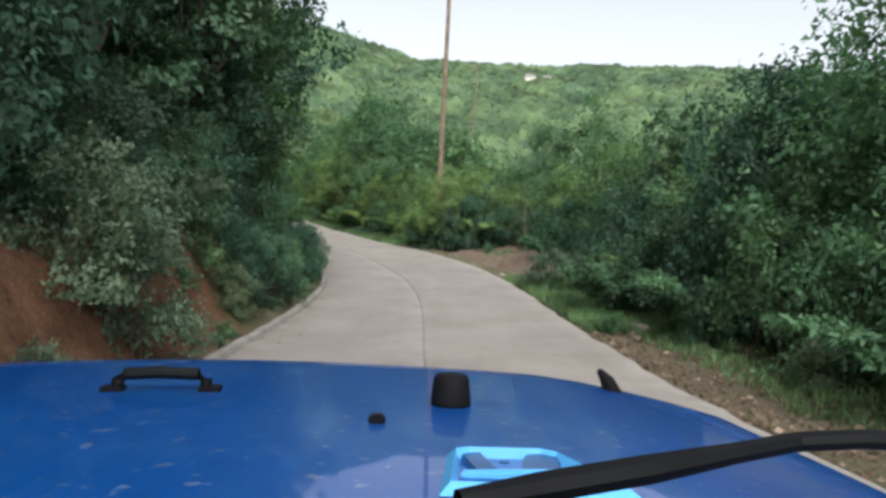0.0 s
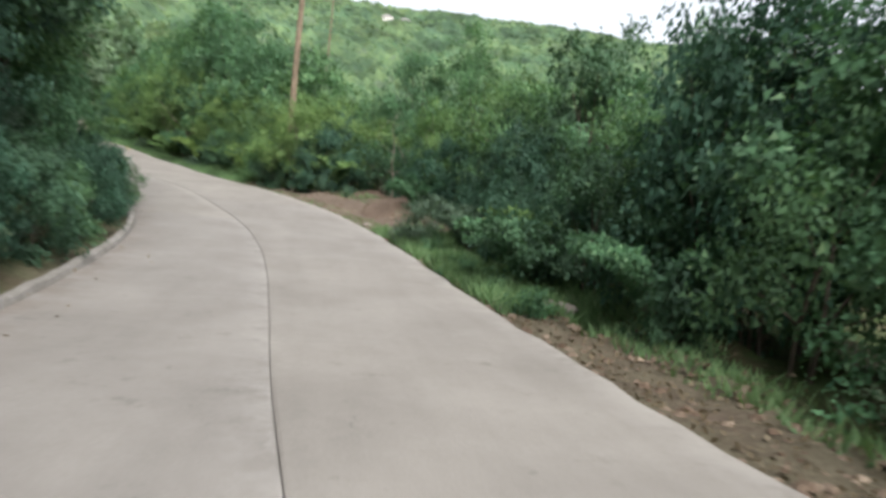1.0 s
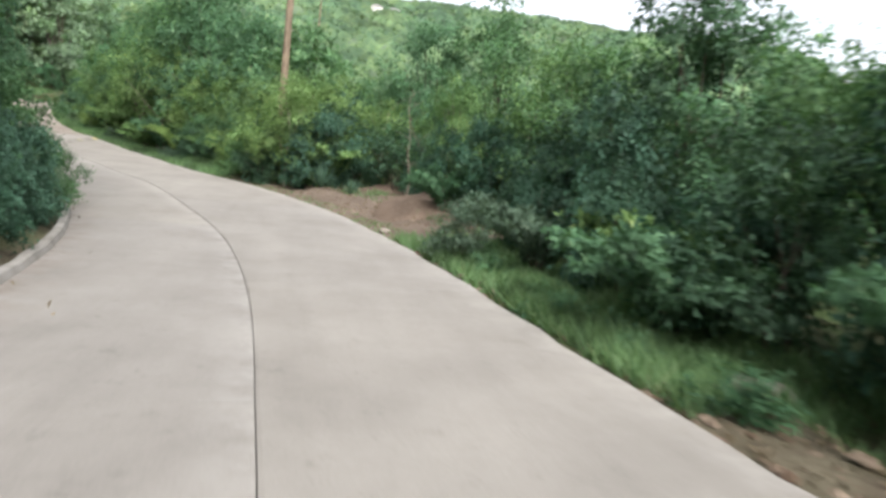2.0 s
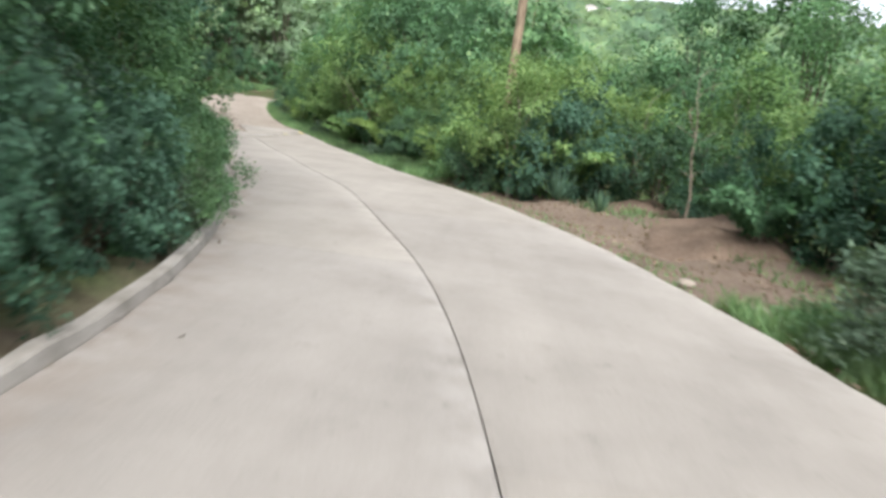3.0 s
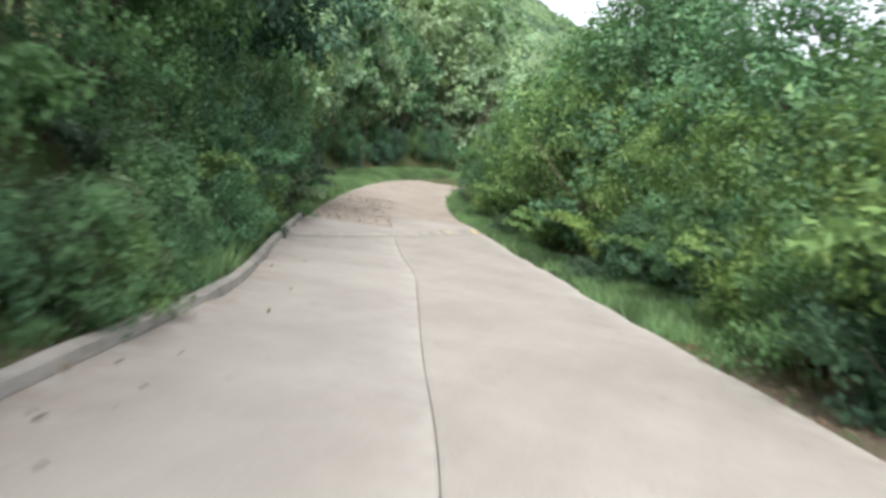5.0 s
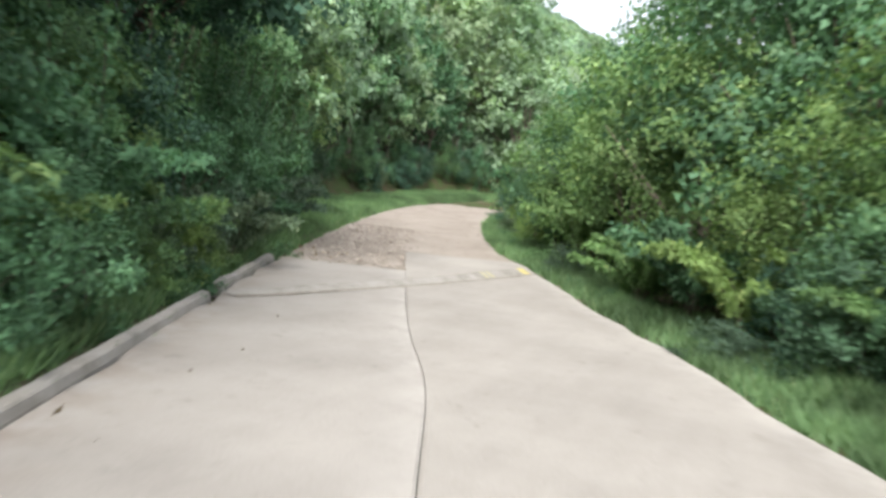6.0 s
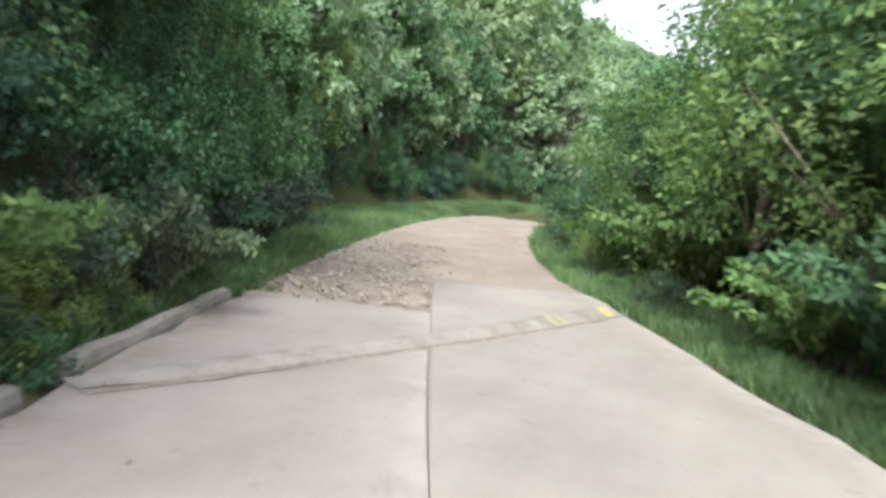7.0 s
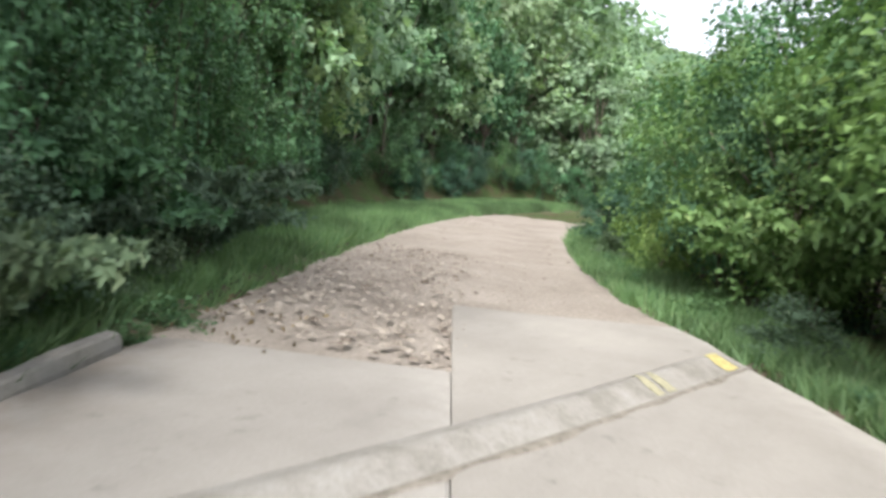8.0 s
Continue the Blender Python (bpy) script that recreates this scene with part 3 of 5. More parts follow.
def build_hump():
    """The slanting concrete hump that turns water off the road, yellow paint at its downhill end."""
    hump = tagged(new("road_hump"), "slanting concrete road hump with worn yellow paint", "road hump")
    a, b = Vector((-13.2, 43.95)), Vector((-11.1, 51.95))
    way = (b - a).normalized()
    side = Vector((-way.y, way.x))
    bm = bmesh.new()
    rings = []
    for i in range(41):
        p = a + (b - a) * i / 40
        ring = []
        for k in range(9):
            v = k / 8 * 2 - 1
            q = p + side * v * 0.27 * (0.6 + 0.4 * float(step(0, 6, i)))
            lift = HUMP_TALL * (0.35 + 0.65 * i / 40) * min(1.0, 0.05 + 0.12 * i, 0.75 * (40 - i)) * (0.5 + 0.5 * math.cos(math.pi * v)) * (1 + 0.15 * float(wave(q.x, q.y, 0.9, 81)))
            ring.append(bm.verts.new((q.x, q.y, float(road_z(q.x, q.y)) + 0.014 + lift - (0.008 if k in (0, 8) else 0))))
        rings.append(ring)
    for r0, r1 in zip(rings, rings[1:]):
        for k in range(8):
            bm.faces.new((r0[k], r0[k + 1], r1[k + 1], r1[k])).smooth = True
    bmesh.ops.recalc_face_normals(bm, faces=bm.faces)
    part("ridge", bm, HUMP, hump)
    # A narrow darker band along one foot of the ridge.
    bm = bmesh.new()
    rows = []
    for i in range(61):
        p = a + (b - a) * i / 60
        row = []
        for k, v in enumerate((-1.14, -1.06, -0.98, -0.90, -0.82)):
            q = p + side * v * 0.28 * (1 + (0.12 * float(wave(p.x, p.y, 0.8, 83)) if k < 2 else 0))
            lift = HUMP_TALL * (0.35 + 0.65 * i / 60) * min(1.0, 0.05 + 0.08 * i) * (0.5 + 0.5 * math.cos(math.pi * max(v, -1.0))) + (0.006 if 0 < k < 4 else -0.01)
            row.append(bm.verts.new((q.x, q.y, float(road_z(q.x, q.y)) + 0.014 + lift)))
        rows.append(row)
    for r0, r1 in zip(rows, rows[1:]):
        for k in range(4):
            bm.faces.new((r0[k], r0[k + 1], r1[k + 1], r1[k])).smooth = True
    bmesh.ops.recalc_face_normals(bm, faces=bm.faces)
    part("silt_band", bm, HUMP_BAND, hump, "dark brown band along the foot of the hump")
    for start, long in ((0.95, 0.032), (0.79, 0.012), (0.765, 0.008)):
        bm = bmesh.new()
        rows = []
        for i in range(7):
            p = a + (b - a) * (start - long / 2 + long * i / 6)
            row = []
            for k in range(9):
                v = -0.8 + 1.0 * k / 8
                q = p + side * v * 0.28 + way * 0.05 * math.sin(5 * v + i)
                lift = HUMP_TALL * (0.35 + 0.65 * start) * (0.5 + 0.5 * math.cos(math.pi * v)) * (1 + 0.15 * float(wave(q.x, q.y, 0.9, 81)))
                row.append(bm.verts.new((q.x, q.y, float(road_z(q.x, q.y)) + 0.014 + lift + 0.005)))
            rows.append(row)
        for r0, r1 in zip(rows, rows[1:]):
            for k in range(8):
                bm.faces.new((r0[k], r0[k + 1], r1[k + 1], r1[k])).smooth = True
        bmesh.ops.recalc_face_normals(bm, faces=bm.faces)
        part("paint_mark", bm, YELLOW if start > 0.9 else FAINT, hump, "worn yellow paint mark" if start > 0.9 else "faded yellow paint mark")
    return hump


build_road()
build_gravel()
build_kerb()
build_hump()

# ---------------------------------------------------------------- plants by the road
KINDS = {
    "deep": [plant("shrub", 11 + k, 2.6, 2.6, LEAF_DEEP, trunk=0.06, twigs=4.2, per_twig=12, leaf=(0.095, 0.058), slim=True, label="dense dark green roadside shrub leafy to the ground", group="roadside shrubs") for k in range(3)],
    "mid": [plant("shrub", 21 + k, 2.6, 2.7, LEAF_MID, trunk=0.05, twigs=4.3, per_twig=12, leaf=(0.09, 0.05), slim=True, label="bushy mid-green roadside shrub with drooping sprays", group="roadside shrubs") for k in range(3)],
    "light": [plant("shrub", 31 + k, 2.6, 2.8, LEAF_LIGHT, twigs=5.0, per_twig=12, leaf=(0.09, 0.042), slim=True, label="feathery yellow-green shrub beside the road", group="roadside shrubs") for k in range(2)],
    "grey": [plant("shrub", 41 + k, 1.7, 2.0, LEAF_GREY, twigs=3.9, slim=True, leaf=(0.078, 0.05), label="grey-green weedy bush at the foot of the bank", group="bank bushes") for k in range(2)],
    "weed": [plant("weed_clump", 51 + k, 0.8, 1.2, LEAF_MID, twigs=0.9, leaf=(0.085, 0.04), blobs=5, label="low clump of green weeds on the verge", category="weed", group="verge weeds") for k in range(2)],
    "deep_tree": [plant("tree", 61 + k, 8.0, 5.8, LEAF_DEEP, trunk=0.2, twigs=10.5, per_twig=12, leaf=(0.162, 0.11), blobs=19, stems=2, slim=True, label="tall dark green tree with a dense crown", category="tree", group="roadside trees") for k in range(3)],
    "mid_tree": [plant("tree", 71 + k, 6.5, 5.0, LEAF_MID, trunk=0.2, twigs=10.5, per_twig=11, leaf=(0.122, 0.082), blobs=17, stems=2, slim=True, label="mid-green tree with a broad uneven crown", category="tree", group="roadside trees") for k in range(3)],
    "light_tree": [plant("tree", 81 + k, 5.0, 4.4, LEAF_LIGHT, bark=BARK_PALE, trunk=0.2, twigs=9.6, per_twig=12, leaf=(0.104, 0.057), blobs=15, stems=3, slim=True, label="yellow-green tree with fine feathery leaves and pale bark", category="tree", group="roadside trees") for k in range(2)],
    "back_tree": [plant("tree", 171 + k, 8.5, 6.4, LEAF_MID, trunk=0.2, twigs=5.5, per_twig=10, leaf=(0.26, 0.17), blobs=17, stems=2, slim=True, label="mid-green tree in the wood behind the roadside shrubs", category="tree", group="trees of the wood") for k in range(2)],
    # Paler than the other trees: haze is painted into the leaf colour.
    "pale_tree": [plant("tree", 181 + k, 9.0, 6.2, LEAF_HAZED, bark=BARK_PALE, trunk=0.05, twigs=8.0, per_twig=11, leaf=(0.29, 0.19), blobs=22, stems=3, slim=True, label="tall tree with haze-paled leaves where the road bends", category="tree", group="trees of the wood") for k in range(3)],
}
PLANTED = {key: [] for key in KINDS}


def thicket(side, y0, y1, pace, off, size, tall, mix, jitter=0.5, spread=0.22):
    """Plants of mixed kinds along one edge of the road, at a distance from it."""
    y, names = y0, mix.split()
    rng = np.random.RandomState(int(1000 + 37 * y0 + 211 * off + 1900 * side + 13 * y1) % 99991)
    while y < y1:
        at = float(np.clip(y, -29, 89))
        x = float(right_edge(at)) + off if side > 0 else float(left_edge(at)) - off
        PLANTED[names[rng.randint(len(names))]].append((x + rng.uniform(-jitter, jitter), y + rng.uniform(-jitter, jitter), size * rng.uniform(1 - spread, 1 + spread), tall * rng.uniform(0.85, 1.2), rng.randint(6)))
        y += pace * rng.uniform(0.8, 1.2)


R, L = 1, -1
# downhill side, before the bare dirt
thicket(R, -3, 15, 1.8, 2.9, 1.0, 1.25, "deep mid deep mid")
thicket(R, 3, 15, 3.2, 2.1, 0.5, 0.9, "deep mid grey", 0.3)
thicket(R, 0, 16, 2.4, 4.0, 1.15, 1.5, "mid mid deep", 0.4)
thicket(R, 15, 24, 1.7, 2.7, 0.85, 1.1, "deep")
thicket(R, 15, 24, 0.9, 0.9, 0.7, 0.8, "weed grey weed weed", 0.3)
# behind the dirt patch
thicket(R, 24, 38, 1.7, 4.0, 0.95, 1.1, "deep")
thicket(R, 26, 42, 2.1, 6.0, 0.86, 0.92, "light_tree", 0.7)
thicket(R, 39.5, 47, 1.5, 3.3, 1.05, 1.2, "light light mid")
thicket(R, 40.8, 47.5, 1.2, 1.9, 0.55, 1.0, "light mid deep", 0.2)
thicket(R, 40, 47, 1.4, 2.4, 0.8, 1.1, "mid deep light", 0.3)
thicket(R, 43.4, 48, 2.2, 4.8, 1.0, 1.0, "light_tree mid_tree", 0.3)
thicket(R, 46.5, 57, 2.6, 5.0, 1.25, 1.1, "mid_tree", 0.4)
thicket(R, 44, 50, 2.2, 3.4, 0.95, 1.05, "light_tree", 0.4)
thicket(R, 57.5, 63, 2.3, 4.4, 1.05, 1.05, "mid_tree", 0.4)
thicket(R, 57, 63, 2.4, 3.5, 0.92, 1.0, "light_tree", 0.4)
PLANTED["light_tree"] += [(-7.6, 51.0, 1.15, 1.05, 0), (-9.0, 53.8, 1.15, 1.05, 1), (-10.6, 56.2, 1.1, 1.0, 0)]
thicket(R, 47, 64, 3.6, 8.0, 0.85, 1.0, "back_tree", 0.9)
# past it
thicket(R, 47.5, 57, 1.7, 4.2, 0.8, 1.0, "deep")
thicket(R, 57, 66, 1.5, 2.5, 1.0, 1.15, "light mid light")
thicket(R, 46, 62, 1.3, 0.9, 0.6, 0.7, "weed weed grey", 0.2)
thicket(R, 63, 84, 2.6, 4.2, 0.66, 1.0, "back_tree light_tree", 0.6)
thicket(R, 66, 84, 2.0, 1.9, 0.95, 1.1, "mid deep")
thicket(R, 24, 50, 5.0, 11.5, 0.72, 0.85, "back_tree", 1.2)
# uphill side
thicket(L, -3, 8, 2.0, 2.4, 0.95, 1.05, "deep deep grey")
thicket(L, 16.5, 23.6, 1.0, 0.85, 0.58, 1.3, "deep deep mid", 0.15)
thicket(L, 23.8, 27.0, 0.8, 0.55, 0.5, 1.1, "mid grey mid", 0.1)
thicket(L, 33.5, 36.5, 0.8, 0.5, 0.42, 1.1, "mid light", 0.1)
thicket(L, 17, 30, 1.9, 2.5, 0.95, 1.1, "mid grey mid deep")
thicket(L, 23.8, 44, 1.1, 1.0, 0.5, 1.15, "mid mid grey", 0.18)
thicket(L, 26, 44, 1.8, 2.5, 0.95, 1.15, "mid mid light")
thicket(L, 44, 48, 1.8, 2.6, 0.9, 1.15, "deep mid")
thicket(L, 43, 49, 1.3, 1.3, 0.55, 1.0, "grey grey mid", 0.2)
thicket(L, 23, 49, 1.5, 0.62, 0.5, 0.8, "weed", 0.15)
thicket(L, 48.5, 54, 1.2, 2.6, 0.72, 1.0, "grey grey mid", 0.3)
thicket(L, 48, 57, 1.5, 4.1, 1.0, 1.15, "mid grey mid", 0.4)
thicket(L, 57, 86, 1.7, 4.3, 1.0, 1.1, "mid mid grey deep", 0.5)
thicket(L, -2, 13, 2.4, 4.2, 1.0, 1.1, "deep_tree", 0.8)
thicket(L, 16, 21, 2.4, 4.2, 0.9, 1.05, "deep_tree", 0.6)
thicket(L, 21.5, 28, 2.6, 4.2, 0.9, 1.05, "mid_tree", 0.8)
thicket(L, 28, 41, 2.5, 4.2, 0.95, 1.1, "mid_tree mid_tree light_tree", 0.8)
thicket(L, 41, 50, 2.4, 4.8, 0.95, 1.1, "deep_tree", 0.6)
thicket(L, 50, 59, 2.6, 6.4, 1.05, 1.1, "mid_tree", 0.6)
thicket(L, 43, 49, 3.0, 3.8, 1.15, 1.1, "deep_tree", 0.4)
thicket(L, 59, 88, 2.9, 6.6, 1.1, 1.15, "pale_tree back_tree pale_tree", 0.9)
thicket(L, -2, 60, 6.0, 9.5, 1.0, 1.1, "back_tree", 1.2)
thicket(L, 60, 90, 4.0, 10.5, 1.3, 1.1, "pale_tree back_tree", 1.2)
# big grey-green bushes beside the red soil, and the tall trees over the first bend
PLANTED["grey"] += [(-5.9, 11.6, 1.3, 1.1, 1), (-4.55, 8.3, 1.1, 1.25, 0), (-4.25, 9.3, 0.95, 1.3, 1), (-4.9, 10.4, 0.9, 1.0, 1), (-3.9, 6.6, 0.5, 0.9, 0), (-4.6, 14.3, 0.62, 1.1, 1),
                     (-13.95, 43.6, 0.5, 1.0, 0), (-14.45, 44.5, 0.62, 1.1, 1), (-15.0, 45.4, 0.6, 1.1, 0), (-16.0, 47.2, 0.75, 1.2, 1), (-16.9, 48.9, 0.8, 1.2, 0), (-17.9, 50.2, 0.8, 1.1, 1)]
PLANTED["weed"] += [(-4.0, 12.1, 0.45, 0.8, 0), (-4.3, 13.0, 0.5, 0.9, 1), (-5.0, 11.5, 0.8, 0.9, 1), (-4.9, 12.6, 0.8, 0.9, 0), (-5.0, 13.6, 0.9, 1.0, 1), (-13.5, 43.2, 0.6, 0.9, 0), (-13.6, 43.85, 0.62, 0.9, 1), (-14.05, 44.5, 0.5, 0.9, 0), (-15.6, 48.2, 0.5, 0.9, 1), (-15.9, 48.9, 0.6, 0.9, 0)]
PLANTED["deep"] += [(-4.7, 15.2, 0.6, 1.3, 0), (-5.7, 14.4, 0.8, 1.2, 1), (-6.2, 15.8, 0.9, 1.2, 2)]
PLANTED["mid"] += [(-15.9, 45.6, 0.9, 1.2, 0), (-17.4, 48.2, 0.9, 1.2, 1)]
PLANTED["deep"] += [(-4.6, 16.2, 0.62, 1.2, 0), (-6.8, 13.2, 0.9, 1.2, 1), (-5.9, 12.4, 0.7, 1.1, 0), (-6.0, 10.2, 0.8, 1.1, 2), (-15.2, 43.2, 0.85, 1.2, 2)]
PLANTED["deep_tree"] += [(-7.6, 19.5, 1.35, 1.1, 0), (-7.8, 23.5, 1.4, 1.1, 1), (-8.6, 15.5, 1.4, 1.1, 2)]
# the yellow-green thicket round the pole, and what closes the bend
PLANTED["light"] += [(-0.3, 37.0, 1.1, 1.35, 1), (-1.8, 40.0, 1.1, 1.4, 0), (0.5, 38.8, 1.2, 1.35, 1)]
PLANTED["deep"] += [(-1.7, 37.1, 0.7, 1.4, 2), (-1.15, 36.7, 0.6, 1.2, 1), (-0.6, 35.6, 0.5, 1.2, 0), (0.2, 35.5, 0.9, 1.3, 0), (0.9, 36.4, 1.0, 1.3, 1), (-1.75, 37.6, 0.7, 1.3, 2)]
PLANTED["mid"] += [(-2.4, 39.0, 0.8, 1.2, 2)]
PLANTED["deep_tree"] += [(9.0, -1.0, 0.9, 1.0, 0), (8.3, 4.0, 0.9, 1.0, 1), (7.3, 14.6, 0.78, 0.95, 0), (6.8, 22.2, 0.78, 0.92, 1)]
PLANTED["mid_tree"] += [(7.7, 9.6, 1.05, 1.05, 1), (8.6, 1.5, 1.0, 1.05, 1), (8.0, 6.8, 1.05, 1.05, 2), (7.5, 12.2, 1.05, 1.05, 0), (7.1, 17.2, 0.92, 1.0, 1), (6.9, 19.8, 0.84, 0.95, 2), (6.9, 24.6, 0.92, 0.95, 0),
                        (6.6, 26.8, 0.88, 0.95, 1), (5.0, 38.4, 1.0, 1.25, 1), (7.2, 36.9, 1.05, 1.2, 2), (2.9, 38.9, 0.8, 1.15, 0)]
PLANTED["light_tree"] += [(-0.75, 36.1, 0.86, 1.0, 0), (0.9, 37.6, 0.85, 1.0, 1)]
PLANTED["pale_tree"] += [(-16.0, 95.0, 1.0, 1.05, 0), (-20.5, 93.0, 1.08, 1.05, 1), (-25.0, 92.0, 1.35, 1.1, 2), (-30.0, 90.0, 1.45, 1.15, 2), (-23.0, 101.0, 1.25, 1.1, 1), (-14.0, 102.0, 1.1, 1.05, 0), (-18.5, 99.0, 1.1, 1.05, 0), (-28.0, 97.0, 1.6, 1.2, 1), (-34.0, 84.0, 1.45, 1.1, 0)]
PLANTED["light"] += [(-13.9, 43.9, 0.5, 1.0, 0), (-14.7, 45.0, 0.5, 1.1, 1), (-13.3, 42.5, 0.45, 1.0, 0), (-14.4, 43.3, 0.6, 1.1, 1)]
PLANTED["back_tree"] += [(-11.0, 92.0, 1.15, 1.0, 0), (-6.0, 97.0, 1.1, 1.0, 1), (-33.0, 76.0, 1.4, 1.1, 0), (-37.0, 93.0, 1.6, 1.2, 1)]
PLANTED["mid"] += [(-24.5, 88.5, 1.1, 1.1, 0), (-22.2, 89.0, 1.1, 1.1, 1), (-20.0, 90.0, 1.1, 1.1, 2), (-17.8, 90.5, 1.1, 1.1, 0), (-26.5, 87.0, 1.1, 1.1, 1), (-15.5, 89.5, 1.1, 1.1, 2), (-13.5, 88.0, 1.1, 1.1, 0)]
for key, kinds in KINDS.items():
    set_out(kinds, PLANTED[key])


# ---------------------------------------------------------------- far woods
def canopy_rise(x, y):
    """The height of the closed canopy over the ground: domed crowns of several sizes, close together."""
    top = np.zeros(np.shape(x))
    for size, tall, seed in ((5.2, 2.2, 1), (3.1, 1.9, 2), (8.5, 1.8, 3)):
        best = np.zeros(np.shape(x))
        cx, cy = np.floor(x / size), np.floor(y / size)
        for dx in (-1, 0, 1):
            for dy in (-1, 0, 1):
                ix, iy = cx + dx, cy + dy
                a = np.modf(np.abs(np.sin(ix * 12.99 + iy * 78.23 + seed) * 43758.5))[0]
                b = np.modf(np.abs(np.sin(ix * 39.35 + iy * 11.14 + seed) * 24634.6))[0]
                c = np.modf(np.abs(np.sin(ix * 73.16 + iy * 52.24 + seed) * 35412.3))[0]
                far = np.hypot(x - (ix + 0.15 + 0.7 * a) * size, y - (iy + 0.15 + 0.7 * b) * size) / (size * (0.55 + 0.3 * c))
                best = np.maximum(best, (0.5 + 0.5 * c) * np.sqrt(np.clip(1 - far * far, 0, 1)))
        top = top + tall * best
    return top


def build_far_woods():
    """The closed canopy of the valley and the hill beyond, too many crowns to count: a domed mass of leaves under loose outer leaves."""
    r = np.random.RandomState(91)
    us, ys = np.linspace(-0.46, 0.72, 240), 66 * (470 / 66) ** np.linspace(0, 1, 270)
    gu, gy = np.meshgrid(us, ys)
    gx = -4 + gu * (gy + 25) + r.uniform(-0.3, 0.3, gu.shape)
    gy = gy + r.uniform(-0.3, 0.3, gu.shape)
    yy = np.clip(gy, -29, 89)
    clear = np.minimum(np.maximum(step(11, 17, gx - right_edge(yy)), step(13, 19, left_edge(yy) - gx)) + step(106, 114, gy), 1)
    clear = clear * (1 - step(12, 5, np.abs(gx - 0.1 * gy)) * step(262, 272, gy) * step(305, 296, gy))
    gz = land(gx, gy) + clear * (1.6 + canopy_rise(gx, gy)) + 0.45 * clear * r.normal(0, 1, gu.shape) * (0.5 + gy / 400) - 1.5 * (1 - clear)
    w = len(us)
    i = (np.arange(len(ys) - 1)[:, None] * w + np.arange(w - 1)[None]).ravel()
    tris = np.concatenate([np.c_[i, i + 1, i + w + 1], np.c_[i, i + w + 1, i + w]])
    body = np.c_[gx.ravel(), gy.ravel(), gz.ravel()]
    # loose leaves all over the canopy, and over the dell beside the road
    n = 62000
    y = 66 * (470 / 66) ** (r.uniform(0, 1, n) ** 0.85)
    x = -4 + r.uniform(-0.46, 0.72, n) * (y + 25)
    yy = np.clip(y, -29, 89)
    keep = (y > 108) | (x > right_edge(yy) + 13) | (x < left_edge(yy) - 15)
    keep &= ~((np.abs(x - 0.1 * y) < 8) & (y > 255) & (y < 306))
    x, y = x[keep], y[keep]
    e = 0.6
    z = land(x, y) + 1.6 + canopy_rise(x, y)
    slope = np.stack([canopy_rise(x - e, y) - canopy_rise(x + e, y), canopy_rise(x, y - e) - canopy_rise(x, y + e), np.full(len(x), 2 * e)], 1)
    ways = slope / np.linalg.norm(slope, axis=1)[:, None]
    place = np.stack([x, y, z + r.uniform(-0.35, 0.3, len(x))], 1)
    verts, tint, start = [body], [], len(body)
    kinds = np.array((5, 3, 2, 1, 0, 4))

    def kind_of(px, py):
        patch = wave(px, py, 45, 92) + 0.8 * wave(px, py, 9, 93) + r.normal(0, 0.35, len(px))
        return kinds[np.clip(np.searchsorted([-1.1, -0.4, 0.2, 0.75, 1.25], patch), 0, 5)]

    middle = body[tris].mean(1)
    tint.append(kind_of(middle[:, 0], middle[:, 1]))
    tris = [tris]
    for low, high, leaf in ((0, 100, 0.30), (100, 150, 0.42), (150, 230, 0.6), (230, 900, 0.85)):
        pick = (y >= low) & (y < high)
        v, t = leaf_cloud(r, place[pick], ways[pick], 3, leaf, leaf * 0.7, leaf * 0.8, 0.25, True, True)
        verts.append(v)
        tris.append(t + start)
        tint.append(np.repeat(kind_of(x[pick], y[pick]), 3))
        start += len(v)
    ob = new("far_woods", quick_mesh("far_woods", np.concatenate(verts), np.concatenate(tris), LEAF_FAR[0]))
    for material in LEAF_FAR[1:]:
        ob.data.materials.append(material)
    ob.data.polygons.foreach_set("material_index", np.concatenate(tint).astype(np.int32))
    return tagged(ob, "wooded valley and distant hillside of mixed green crowns", "woods", kind="stuff")


build_far_woods()


# ---------------------------------------------------------------- pole and houses
def build_pole(x, y, top, thick, name="utility_pole", arm=False, label=""):
    thing = tagged(new(name), label, "utility pole")
    z = float(land(x, y))
    thing.matrix_basis = pose(x, y, z, 0, 1.6, 0)
    bm = bmesh.new()
    tall = top - z
    limb(bm, [(0.01 * math.sin(k), 0.012 * math.cos(1.7 * k), -0.4 + (tall + 0.4) * k / 10) for k in range(11)], [thick * (1 - 0.035 * k) for k in range(11)], 14)
    part("shaft", bm, POLE_WOOD, thing)
    for h in (2.2, 5.6, 8.8):
        if h < tall:
            bm = bmesh.new()
            limb(bm, [(thick * 0.9, 0, h), (thick * 0.9 + 0.1, 0, h + 0.01)], [0.012, 0.012], 6)
            part("step_bolt", bm, METAL, thing)
    if arm:
        bm = bmesh.new()
        bmesh.ops.create_cube(bm, size=1, matrix=Matrix.Translation((-0.9, 0, tall - 1.8)) @ Matrix.Diagonal((1.9, 0.1, 0.12, 1)))
        part("crossarm", bm, POLE_WOOD, thing)
    return thing


build_pole(-1.25, 37.7, 16.0, 0.15, label="tall weathered wooden utility pole standing in yellow-green shrubs")
build_pole(2.0, 150.0, 38.5, 0.18, arm=True, label="distant pale utility pole with a crossarm")


